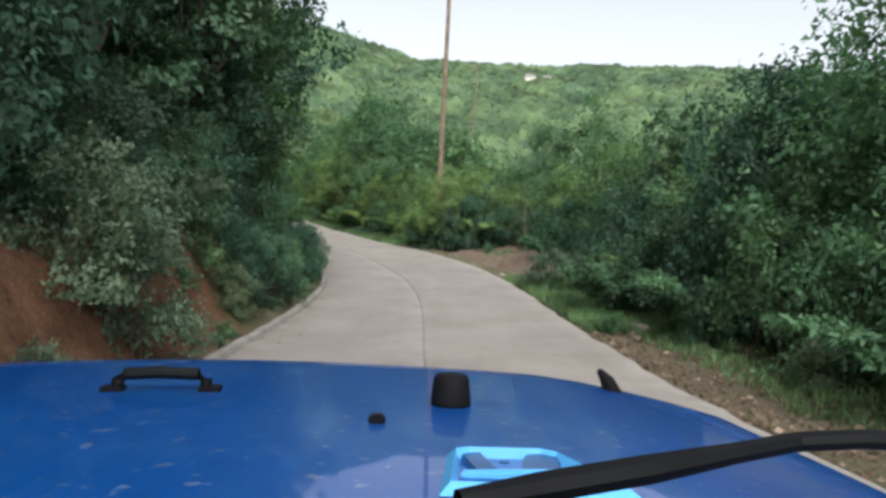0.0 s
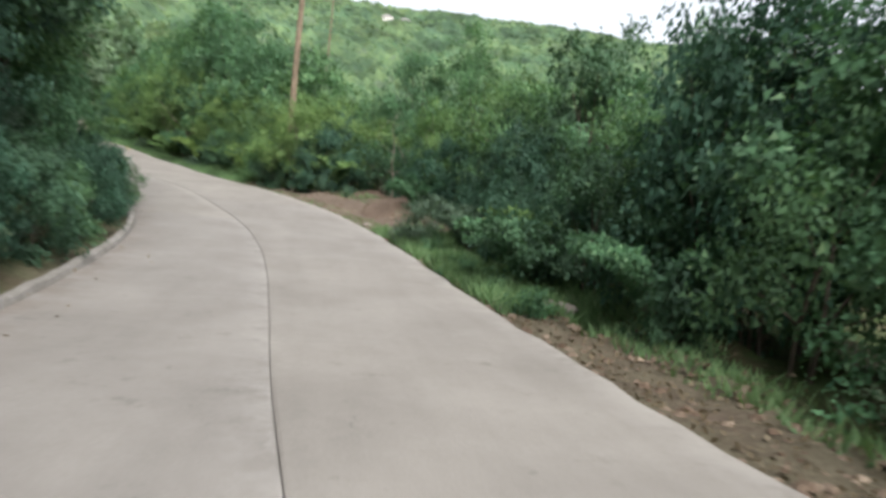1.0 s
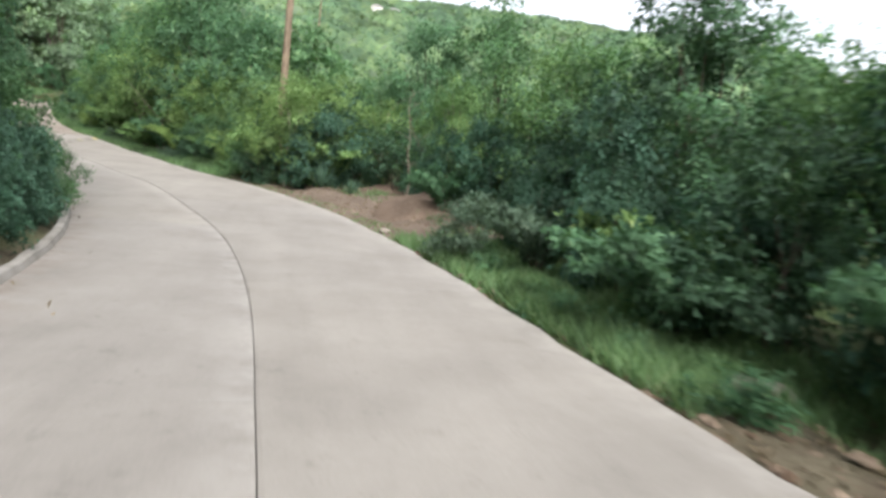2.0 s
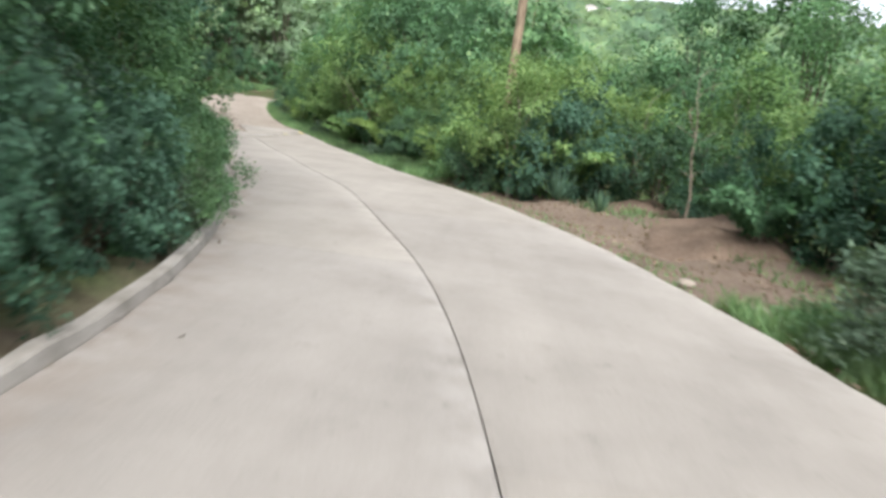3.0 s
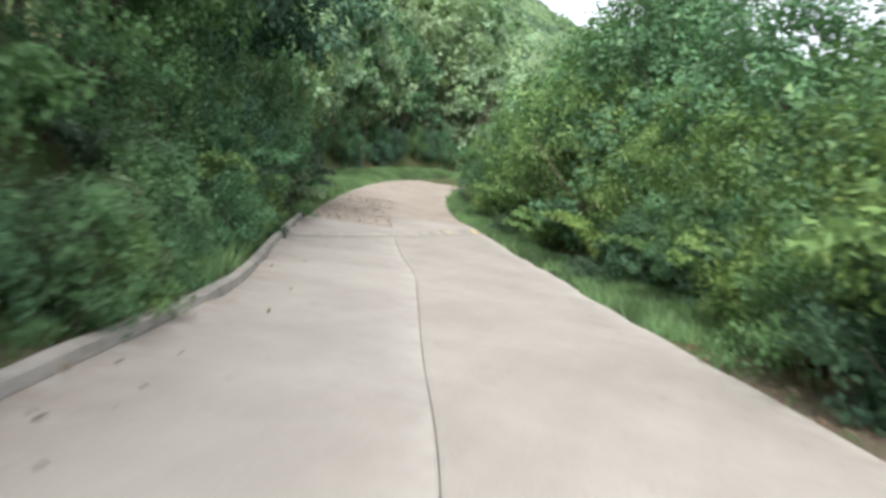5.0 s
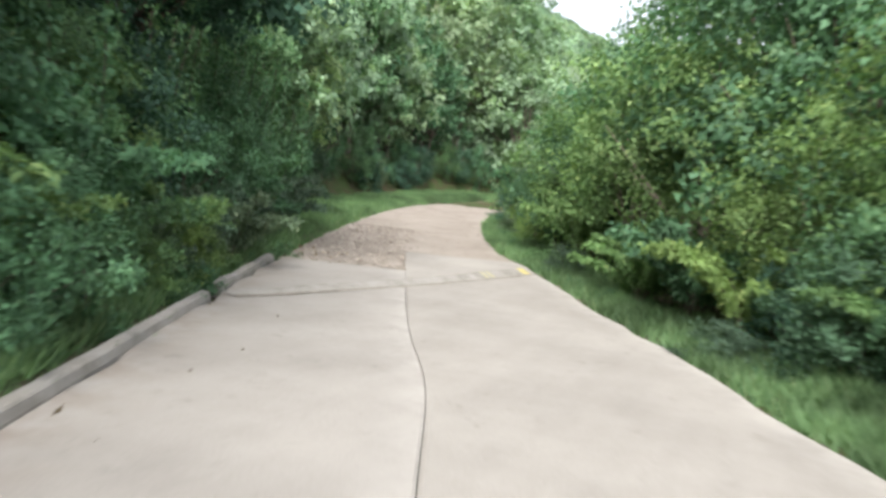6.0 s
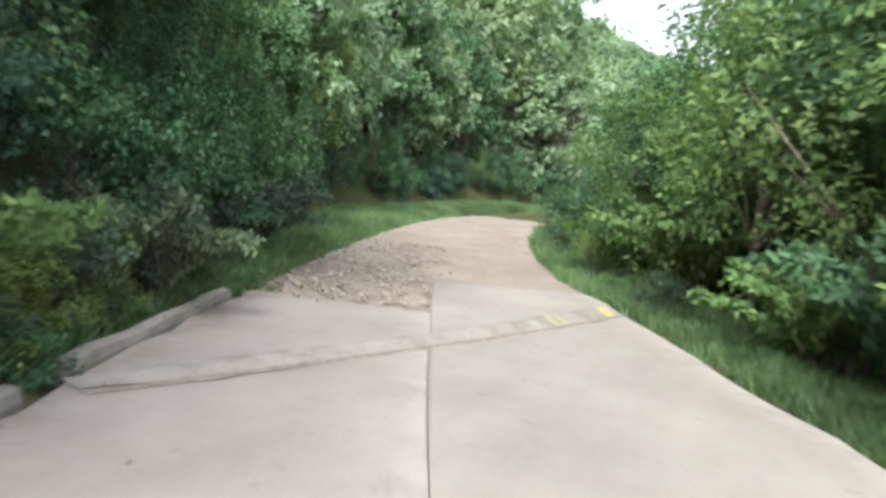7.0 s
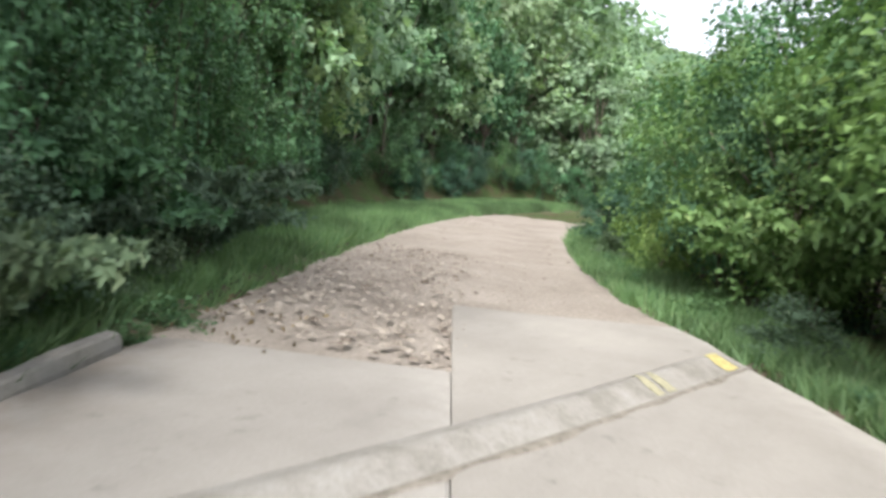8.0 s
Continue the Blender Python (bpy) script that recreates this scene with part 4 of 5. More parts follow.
def build_house(x, y, wide, deep, tall, turn, label):
    house = tagged(new("house"), label, "house", "hillside houses")
    house.matrix_basis = pose(x, y, float(land(x, y)) - 2.0, 0, 0, turn)
    base = 5.4
    bm = bmesh.new()
    bmesh.ops.create_cube(bm, size=1, matrix=Matrix.Translation((0, 0, (tall + base) / 2)) @ Matrix.Diagonal((wide, deep, tall + base, 1)))
    part("wall", bm, HOUSE_WALL, house)
    bm = bmesh.new()
    t = tall + base
    v = [bm.verts.new(p) for p in ((-wide / 2 - 0.4, -deep / 2 - 0.4, t), (wide / 2 + 0.4, -deep / 2 - 0.4, t), (wide / 2 + 0.4, deep / 2 + 0.4, t), (-wide / 2 - 0.4, deep / 2 + 0.4, t), (-wide / 2 + 1.5, 0, t + 1.3), (wide / 2 - 1.5, 0, t + 1.3))]
    for f in ((0, 1, 5, 4), (1, 2, 5), (2, 3, 4, 5), (3, 0, 4), (3, 2, 1, 0)):
        bm.faces.new([v[i] for i in f])
    part("roof", bm, HOUSE_ROOF, house)
    for k in range(3):
        bm = bmesh.new()
        bmesh.ops.create_cube(bm, size=1, matrix=Matrix.Translation((-wide / 3 + k * wide / 3, -deep / 2 - 0.02, base + tall * 0.5)) @ Matrix.Diagonal((wide * 0.11, 0.06, tall * 0.34, 1)))
        part("window", bm, DARK_GLASS, house)
    return house


build_house(27.2, 300.0, 4.3, 4.0, 2.2, 4, "white house with a low roof on the far hill")
build_house(34.4, 301.0, 3.9, 4.0, 2.5, -6, "small white house high on the far hill")


# ---------------------------------------------------------------- verge: grass, stones, litter, agave
def build_grass(name, label, patches, seed):
    """Blades of grass over patches given as side, from, to, near, far, count, height."""
    r = np.random.RandomState(seed)
    out, n0 = [], 0
    for side, y0, y1, near, far, count, tall in patches:
        y = r.uniform(y0, y1, count)
        off = near + (far - near) * r.uniform(0, 1, count) ** 0.9
        at = np.clip(y, -29, 89)
        x = np.where(side > 0, right_edge(at) + off, left_edge(at) - off)
        keep = wave(x, y, 1.7, 95) + r.uniform(-0.4, 0.9, count) > -0.25
        x, y = x[keep], y[keep]
        n = len(x)
        base = np.c_[x, y, land(x, y) - 0.02]
        h = tall * r.uniform(0.45, 1.25, n)
        lean = r.normal(0, 0.45, (n, 2)) * h[:, None]
        a = r.uniform(0, 6.28, n)
        half = np.c_[np.cos(a), np.sin(a), np.zeros(n)] * (0.011 + 0.014 * r.uniform(0, 1, n))[:, None]
        out.append(np.stack([base - half, base + half, base + np.c_[lean, h]], 1))
    verts = np.concatenate(out).reshape(-1, 3)
    ob = new(name, quick_mesh(name, verts, np.arange(len(verts)).reshape(-1, 3), GRASS))
    return tagged(ob, label, "grass", kind="stuff")


build_grass("verge_grass", "soft green grass on the wide verge and among the weeds", (
    (L, 49.5, 86, 0.1, 3.4, 78000, 0.34), (R, 15, 25, 0.15, 2.6, 16000, 0.28), (R, 40.5, 66, 0.1, 2.2, 36000, 0.28), (R, 66, 84, 0.1, 1.4, 7000, 0.28),
    (L, 24, 36, 0.3, 0.9, 2500, 0.18), (L, 36, 44, 0.25, 1.3, 6000, 0.3), (L, 44, 49.5, 0.25, 1.6, 5000, 0.3), (R, 4, 15, 0.9, 2.2, 4000, 0.18), (R, 26, 45, 2.2, 3.8, 2600, 0.18), (R, 25, 40, 0.1, 1.0, 1100, 0.10), (R, -3, 4, 0.6, 2.2, 3000, 0.22)), 101)


def pebble_mesh(r, at, size, verts, faces):
    """Adds one angular stone to the lists."""
    n0 = len(verts)
    d = ((1, 0, 0.1), (0.3, 0.9, 0), (-0.8, 0.6, 0.1), (-0.8, -0.6, 0), (0.3, -0.95, 0.1), (0.35, 0.2, 0.75), (-0.4, 0.1, 0.7), (0, -0.4, 0.65))
    turn = r.uniform(0, 6.28)
    c, s = math.cos(turn), math.sin(turn)
    flat = r.uniform(0.35, 0.9)
    for x, y, z in d:
        x, y, z = x * r.uniform(0.7, 1.2), y * r.uniform(0.6, 1.1), z * flat * r.uniform(0.8, 1.2)
        verts.append((at[0] + size * (c * x - s * y), at[1] + size * (s * x + c * y), at[2] + size * (z - 0.15)))
    for f in ((0, 1, 5), (1, 2, 6, 5), (2, 3, 6), (3, 4, 7, 6), (4, 0, 5, 7), (5, 6, 7)):
        faces.append(tuple(n0 + i for i in f))


def build_pebbles():
    r = np.random.RandomState(111)
    verts, faces = [], []

    def scatter(count, y0, y1, v0, v1, small, large, lift):
        for _ in range(count):
            y = r.uniform(y0, y1)
            a, b = float(left_edge(y)), float(right_edge(y))
            v = v0 + (v1 - v0) * r.uniform(0, 1) + (0.07 * r.normal() if y > 53.2 else 0)
            x = a + (b - a) * v
            z = float(road_z(x, y)) + lift if 0 < v < 1 else float(land(x, y))
            pebble_mesh(r, (x, y, z), small + (large - small) * r.uniform(0, 1) ** 3, verts, faces)

    scatter(2800, 49.3, 57.5, -0.05, 0.47, 0.014, 0.075, -0.012)
    scatter(260, 58, 70, 0.0, 0.3, 0.015, 0.06, -0.02)
    scatter(180, 54.5, 66, 0.85, 1.06, 0.015, 0.07, -0.02)
    scatter(120, 53.5, 58, 0.4, 0.8, 0.015, 0.05, -0.02)
    ob = mesh_object("loose_stones", verts, faces, STONE)
    tagged(ob, "loose broken stones strewn over the gravel", "stones", kind="stuff")
    verts, faces = [], []
    for count, y0, y1, near, far in ((900, 5, 16, 0.05, 1.8), (1200, 25, 41, 0.1, 3.6), (60, 16, 25, 0.05, 0.5)):
        for _ in range(count):
            y = r.uniform(y0, y1)
            x = float(right_edge(y)) + r.uniform(near, far)
            pebble_mesh(r, (x, y, float(land(x, y)) + 0.005), 0.015 + 0.085 * r.uniform(0, 1) ** 3, verts, faces)
    ob = mesh_object("verge_rubble", verts, faces, CLOD)
    tagged(ob, "small rubble and clods on the dirt verge", "rubble", kind="stuff")


build_pebbles()


def build_litter():
    """Fallen leaves and twigs on the dirt, and a few on the concrete."""
    r = np.random.RandomState(121)
    spots = []
    for count, y0, y1, near, far in ((2600, 4, 16, 0.1, 2.4), (2200, 25, 45, 0.4, 4.2)):
        y = r.uniform(y0, y1, count)
        x = right_edge(y) + r.uniform(near, far, count)
        spots.append(np.c_[x, y, land(x, y) + 0.012])
    y = r.uniform(8, 46, 40)
    x = left_edge(y) + r.uniform(0.05, 1.0, 40) ** 2 * 1.2
    spots.append(np.c_[x, y, road_z(x, y) + 0.03])
    y = r.uniform(48.6, 50.5, 45)
    x = left_edge(y) + r.uniform(0, 1.4, 45)
    spots.append(np.c_[x, y, road_z(x, y) + 0.02])
    at = np.concatenate(spots)
    ways = r.normal(0, 1, at.shape) * [1, 1, 0.15]
    ways /= np.linalg.norm(ways, axis=1)[:, None]
    verts, tris = leaf_cloud(r, at, ways, 1, 0.075, 0.04, 0.01, 0.0)
    ob = new("fallen_leaves", quick_mesh("fallen_leaves", verts, tris, LEAF_DRY))
    tagged(ob, "dry brown fallen leaves along the verges and kerb", "leaves", kind="stuff")


build_litter()


def boulder(x, y, size, flat, seed, label):
    r = np.random.RandomState(seed)
    bm = bmesh.new()
    bmesh.ops.create_icosphere(bm, subdivisions=3, radius=1)
    for v in bm.verts:
        k = 1 + 0.28 * noise.noise(v.co * 1.3 + Vector((seed, 0, 0))) + 0.10 * noise.noise(v.co * 4.0 + Vector((seed, 3, 0)))
        v.co = Vector((v.co.x * 1.2, v.co.y, v.co.z * flat)) * k * size
    me = bpy.data.meshes.new("boulder")
    bm.to_mesh(me)
    bm.free()
    me.materials.append(CLOD if "brown" in label else STONE)
    ob = new("boulder", me)
    ob.matrix_basis = pose(x, y, float(land(x, y)) + 0.25 * size * flat, 0, 0, r.uniform(0, 360))
    return tagged(ob, label, "boulder", "verge boulders")


boulder(3.75, 15.7, 0.34, 0.55, 3, "pale weathered boulder at the edge of the shrubs")
boulder(4.45, 10.2, 0.27, 0.75, 5, "brown boulder half sunk in the dirt verge")
boulder(2.05, 24.9, 0.16, 0.5, 7, "small pale stone on the dirt verge")
boulder(1.55, 26.3, 0.12, 0.6, 8, "small pale stone on the dirt verge")
boulder(-0.6, 41.0, 0.18, 0.6, 9, "small pale stone at the foot of the shrubs")


def build_mound(x, y, rx, ry, tall, seed):
    """A heap of bare dirt at the back of the verge."""
    bm = bmesh.new()
    rings = []
    for i in range(15):
        u = i / 14
        ring = []
        for k in range(40):
            a = 6.2832 * k / 40
            lump = 1 + 0.25 * math.sin(2 * a + seed) + 0.12 * math.sin(5 * a + 2 * seed)
            px, py = x + rx * u * lump * math.cos(a), y + ry * u * lump * math.sin(a)
            h = tall * (1 - u * u) ** 1.4 * (1 + 0.5 * noise.noise(Vector((px * 1.6, py * 1.6, seed)))) + (1 - u) * 0.07 * noise.noise(Vector((px * 6, py * 6, seed)))
            ring.append(bm.verts.new((px, py, float(land(px, py)) + h - (0.1 if i == 14 else 0))))
        rings.append(ring)
    for a, b in zip(rings, rings[1:]):
        for k in range(40):
            f = bm.faces.new((a[k], a[(k + 1) % 40], b[(k + 1) % 40], b[k]))
            f.smooth = True
    bmesh.ops.recalc_face_normals(bm, faces=bm.faces)
    me = bpy.data.meshes.new("dirt_mound")
    bm.to_mesh(me)
    bm.free()
    me.materials.append(DIRT)
    return tagged(new("dirt_mound", me), "low heap of bare brown dirt beside the shrubs", "mound", "dirt heaps")


def dirt_material():
    n = Nodes("bare_dirt")
    grain = n.noise(14.0, 6.0, 0.7)
    cloud = n.noise(1.2, 5.0, 0.65)
    colour = n.ramp(grain, (0.2, (0.10, 0.072, 0.053)), (0.5, (0.17, 0.125, 0.095)), (0.8, (0.245, 0.195, 0.155)))
    n.bump(grain, 0.8, 0.05)
    return n.done(n.mix(1.0, colour, n.ramp(cloud, (0.3, 0.72), (0.7, 1.1)), "MULTIPLY"), 0.95, 0.0, 0.15)


DIRT = dirt_material()
build_mound(3.6, 30.5, 1.7, 2.4, 0.42, 1)
build_mound(3.3, 35.0, 1.4, 1.9, 0.38, 2)


def build_agave(x, y, size, seed):
    """A rosette of stiff, pointed, troughed leaves."""
    r = np.random.RandomState(seed)
    thing = tagged(new("agave"), "spiky blue-green agave rosette at the foot of the shrubs", "agave", "agaves")
    thing.matrix_basis = pose(x, y, float(land(x, y)))
    for k in range(22):
        a = 2.399 * k
        tilt = radians(78 - 2.6 * k + r.uniform(-6, 6))
        tilt = radians(90) - tilt * 0.85
        bm = bmesh.new()
        rows = []
        for i in range(7):
            u = i / 6
            wide = size * 0.052 * (0.75 + 0.9 * u - 1.65 * u * u) + 0.002
            out = size * u * math.cos(tilt + 0.25 * u)
            up = size * u * math.sin(tilt + 0.25 * u)
            c, s = math.cos(a), math.sin(a)
            rows.append([bm.verts.new((c * out - s * side * wide, s * out + c * side * wide, up + (0.02 * size if side else 0))) for side in (-1, 0, 1)])
        for p, q in zip(rows, rows[1:]):
            for j in (0, 1):
                bm.faces.new((p[j], p[j + 1], q[j + 1], q[j]))
        part("leaf", bm, AGAVE, thing)
    return thing


AGAVE = leaf_material("agave_leaf", (0.07, 0.14, 0.09), (0.11, 0.19, 0.13), (0.15, 0.23, 0.17), 0.1)
build_agave(0.35, 34.6, 0.85, 1)
build_agave(1.3, 33.6, 0.6, 2)


def build_bare_stem(x, y, tall, lean, thick, seed, label):
    """A pale, nearly leafless young trunk with a few side twigs."""
    r = np.random.RandomState(seed)
    thing = tagged(new("sapling"), label, "sapling", "pale saplings")
    thing.matrix_basis = pose(x, y, float(land(x, y)), 0, 0, r.uniform(0, 360))
    points = [(lean * tall * (k / 8) ** 1.3 + 0.03 * math.sin(2 * k), 0.03 * math.cos(1.7 * k), -0.2 + (tall + 0.2) * k / 8) for k in range(9)]
    bm = bmesh.new()
    limb(bm, points, [thick * (1 - 0.09 * k) for k in range(9)], 8)
    part("trunk", bm, BARK_PALE, thing)
    tips = []
    for k in range(7):
        start = points[3 + k % 6]
        a = r.uniform(0, 6.28)
        end = (start[0] + 0.6 * math.cos(a), start[1] + 0.6 * math.sin(a), start[2] + r.uniform(0.2, 0.7))
        bm = bmesh.new()
        limb(bm, (start, tuple((p + q) / 2 + 0.04 for p, q in zip(start, end)), end), (thick * 0.35, thick * 0.22, thick * 0.08), 5)
        part("twig", bm, BARK_PALE, thing)
        tips.append(end)
    at = np.array(tips)
    at = np.concatenate([at + r.normal(0, 0.15, at.shape) for _ in range(10)])
    ways = r.normal(0, 1, at.shape)
    ways /= np.linalg.norm(ways, axis=1)[:, None]
    verts, tris = leaf_cloud(r, at, ways, 9, 0.09, 0.04, 0.2)
    part_mesh("foliage", quick_mesh("foliage", verts, tris, LEAF_MID), thing)
    return thing


build_bare_stem(2.9, 31.8, 3.2, 0.05, 0.036, 1, "slender pale sapling trunk before dark shrubs")
build_bare_stem(4.0, 33.4, 2.8, 0.35, 0.034, 2, "leaning pale sapling trunk before dark shrubs")
build_bare_stem(2.4, 36.2, 3.0, -0.1, 0.03, 3, "slender pale sapling trunk before dark shrubs")
build_bare_stem(4.9, 28.0, 3.2, 0.2, 0.034, 4, "leaning pale sapling trunk before dark shrubs")
build_bare_stem(-27.6, 67.5, 2.6, 0.1, 0.07, 5, "pale bare stem at the back of the grass verge")
build_bare_stem(-26.3, 65.0, 2.2, -0.1, 0.06, 6, "pale bare stem at the back of the grass verge")


def build_vine(seed, strands, tall, wide):
    """Creepers that hang from the trees: thin stems with leaves all along."""
    r = np.random.RandomState(seed)
    thing = tagged(new("hanging_vine"), "leafy green creeper hanging from the roadside trees", "vine", "hanging creepers")
    at, ways = [], []
    for k in range(strands):
        x, y = wide * (k / max(1, strands - 1) - 0.5) + r.uniform(-0.1, 0.1), r.uniform(-0.25, 0.25)
        low = r.uniform(0.1, 0.45) * tall
        points = [(x + 0.12 * math.sin(3 * u + k), y + 0.1 * math.cos(2.3 * u + k), tall - (tall - low) * u) for u in (0, 0.25, 0.5, 0.75, 1.0)]
        bm = bmesh.new()
        limb(bm, points, (0.012, 0.011, 0.010, 0.008, 0.004), 5)
        part("stem", bm, BARK, thing)
        for u in np.linspace(0, 1, int(16 * (tall - low))):
            i = min(3, int(u * 4))
            v = u * 4 - i
            at.append([points[i][j] * (1 - v) + points[i + 1][j] * v for j in range(3)])
            a = r.uniform(0, 6.28)
            ways.append((math.cos(a), math.sin(a), 0.2))
    at, ways = np.array(at), np.array(ways)
    ways /= np.linalg.norm(ways, axis=1)[:, None]
    verts, tris = leaf_cloud(r, at, ways, 7, 0.11, 0.075, 0.13, 0.6)
    part_mesh("foliage", quick_mesh("foliage", verts, tris, LEAF_MID), thing)
    return thing


VINES = [build_vine(141, 6, 4.2, 2.2), build_vine(142, 5, 3.4, 1.8)]
for n, (x, y, size) in enumerate(((-13.9, 40.6, 0.9), (-15.6, 44.5, 1.0), (-17.6, 48.6, 1.0), (-19.6, 51.2, 1.1), (-21.4, 54.5, 1.1), (-9.6, 31.5, 0.9), (-8.2, 27.5, 0.85), (-23.0, 58.5, 1.1))):
    m = Matrix.LocRotScale((x, y, float(land(x, y)) - 0.02), Euler((0, 0, radians(60 + 25 * math.sin(n)))), (size, size, size))
    if n < 2:
        VINES[n].matrix_basis = m
    else:
        copy_thing(VINES[n % 2], Matrix.Identity(4)).matrix_basis = m


def build_arching_shrub(seed, stems, reach, material, label):
    """Long arching branches set with paired leaves, as they lean out over the verge."""
    r = np.random.RandomState(seed)
    thing = tagged(new("arching_shrub"), label, "shrub", "arching shrubs")
    at, ways = [], []
    for k in range(stems):
        a = 6.283 * k / stems + r.uniform(-0.4, 0.4)
        out, up = reach * r.uniform(0.6, 1.1), reach * r.uniform(0.75, 1.2)
        c, s = math.cos(a), math.sin(a)
        points = [(c * out * u ** 1.3, s * out * u ** 1.3, up * (1.7 * u - 0.95 * u * u) - 0.1 * (1 - u)) for u in (0, 0.2, 0.4, 0.6, 0.8, 1.0)]
        bm = bmesh.new()
        limb(bm, points, (0.014, 0.012, 0.010, 0.008, 0.006, 0.003), 5)
        part("branch", bm, BARK, thing)
        for u in np.linspace(0.25, 1, int(26 * reach)):
            i = min(4, int(u * 5))
            v = u * 5 - i
            p = [points[i][j] * (1 - v) + points[i + 1][j] * v for j in range(3)]
            for turn in (-1, 1):
                at.append(p)
                ways.append((-s * turn + 0.4 * c, c * turn + 0.4 * s, 0.15))
    at, ways = np.array(at), np.array(ways)
    ways /= np.linalg.norm(ways, axis=1)[:, None]
    verts, tris = leaf_cloud(r, at, ways, 4, 0.13, 0.058, 0.10, 0.35, True)
    part_mesh("foliage", quick_mesh("foliage", verts, tris, material), thing)
    return thing


ARCHING = [build_arching_shrub(151, 13, 1.5, LEAF_LIGHT, "arching yellow-green branches leaning out of the thicket"), build_arching_shrub(152, 12, 1.4, LEAF_GREY, "arching grey-green sprays at the foot of the trees"),
           build_arching_shrub(153, 14, 1.6, LEAF_MID, "arching leafy green branches leaning over the verge")]
SPRAYS = ((0, -6.2, 47.6, 1.1), (1, -15.2, 46.4, 0.9), (2, -17.2, 48.6, 1.1), (0, -8.3, 50.4, 1.0), (0, -14.3, 43.5, 0.85), (1, -18.0, 51.0, 1.1), (1, -19.6, 53.0, 1.2), (2, -13.6, 41.4, 1.0), (2, 3.9, 17.6, 1.1), (2, 4.6, 14.0, 0.9),
          (0, -10.4, 55.0, 1.2), (0, -4.2, 45.0, 1.0), (2, -7.2, 49.4, 1.2), (1, -5.4, 12.9, 0.8), (2, -10.3, 33.6, 0.9), (2, -7.0, 25.8, 0.9), (0, -1.0, 37.6, 1.3), (0, 0.6, 35.8, 1.2), (2, 3.6, 29.3, 0.9), (1, 3.6, 21.5, 0.9), (1, 4.2, 24.0, 1.1),
          (1, -16.8, 48.0, 0.8), (1, -14.8, 44.6, 0.7), (2, 5.0, 7.6, 1.0), (0, 4.9, 19.5, 1.1), (0, -3.0, 43.2, 1.0), (0, -12.9, 40.2, 0.8), (2, -13.9, 42.2, 0.8), (0, -12.1, 38.6, 0.8), (1, -11.4, 36.4, 0.8), (2, -9.2, 30.6, 0.8))
placed = set()
for n, (kind, x, y, size) in enumerate(SPRAYS):
    m = Matrix.LocRotScale((x, y, float(land(x, y)) - 0.02), Euler((0, 0, 1.7 * n)), (size, size, size * (1 + 0.15 * math.sin(2.1 * n))))
    if kind not in placed:
        placed.add(kind)
        ARCHING[kind].matrix_basis = m
    else:
        copy_thing(ARCHING[kind], Matrix.Identity(4)).matrix_basis = m


# ---------------------------------------------------------------- the vehicle's front
def car_paint():
    n = Nodes("blue_car_paint")
    spots = n.noise(7.0, 5.0, 0.7)
    dust = n.ramp(spots, (0.56, 0.0), (0.74, 0.45))
    colour = n.mix(dust, (0.002, 0.145, 0.60), (0.08, 0.30, 0.72))
    colour = n.mix(n.ramp(n.noise(38.0, 3.0, 0.6), (0.62, 0.0), (0.72, 0.6)), colour, (0.35, 0.48, 0.68))
    n.shader.inputs["Coat IOR"].default_value = 1.9
    n.shader.inputs["Coat Weight"].default_value = 1.0
    n.shader.inputs["Coat Roughness"].default_value = 0.03
    return n.done(colour, 0.38, 0.15, 0.5)


BLUE = car_paint()
LIGHT_BLUE = paint("light_blue_vent_paint", (0.10, 0.42, 0.80), 0.3, 0.0, 0.08, 6.0)
VENT_DARK = paint("dark_blue_vent_paint", (0.006, 0.06, 0.19), 0.35, 0.0, 0.15, 9.0)
BLACK_PLASTIC = paint("black_plastic", (0.0035, 0.004, 0.005), 0.5, 0.0, 0.2, 12.0, 0.14)
RUBBER = paint("black_rubber", (0.005, 0.005, 0.006), 0.7, 0.0, 0.25, 9.0, 0.12)
CHROME = paint("dull_steel", (0.4, 0.4, 0.42), 0.35, 1.0, 0.1, 6.0)

CAR_MIDDLE = -0.38


def hood_rise(u, v):
    """The bonnet's top, from the eye's place: u ahead, v to the right."""
    d = v - CAR_MIDDLE
    return -0.271 - 0.025 * (u - 0.84) - 0.03 * d * d - 0.05 * max(0.0, abs(d) - 0.75) ** 1.5 * 4 - 0.008 * max(0.0, u - 1.1)


def hood_front(v):
    d = v - CAR_MIDDLE
    return 1.71 - 0.17 * d * d


def car_box(parent, name, material, centre, size, bevel=0.02, label=""):
    bm = bmesh.new()
    bmesh.ops.create_cube(bm, size=1, matrix=Matrix.Translation(centre) @ Matrix.Diagonal((*size, 1)))
    bmesh.ops.bevel(bm, geom=bm.edges[:], offset=bevel, segments=2, affect="EDGES")
    return part(name, bm, material, parent, label)


def lathe(bm, profile, sides=20, m=Matrix.Identity(4)):
    rings = [[bm.verts.new(m @ Vector((radius * math.cos(6.2832 * k / sides), radius * math.sin(6.2832 * k / sides), z))) for k in range(sides)] for radius, z in profile]
    for a, b in zip(rings, rings[1:]):
        for k in range(sides):
            bm.faces.new((a[k], a[(k + 1) % sides], b[(k + 1) % sides], b[k])).smooth = True
    bm.faces.new(rings[0][::-1])
    bm.faces.new(rings[-1])


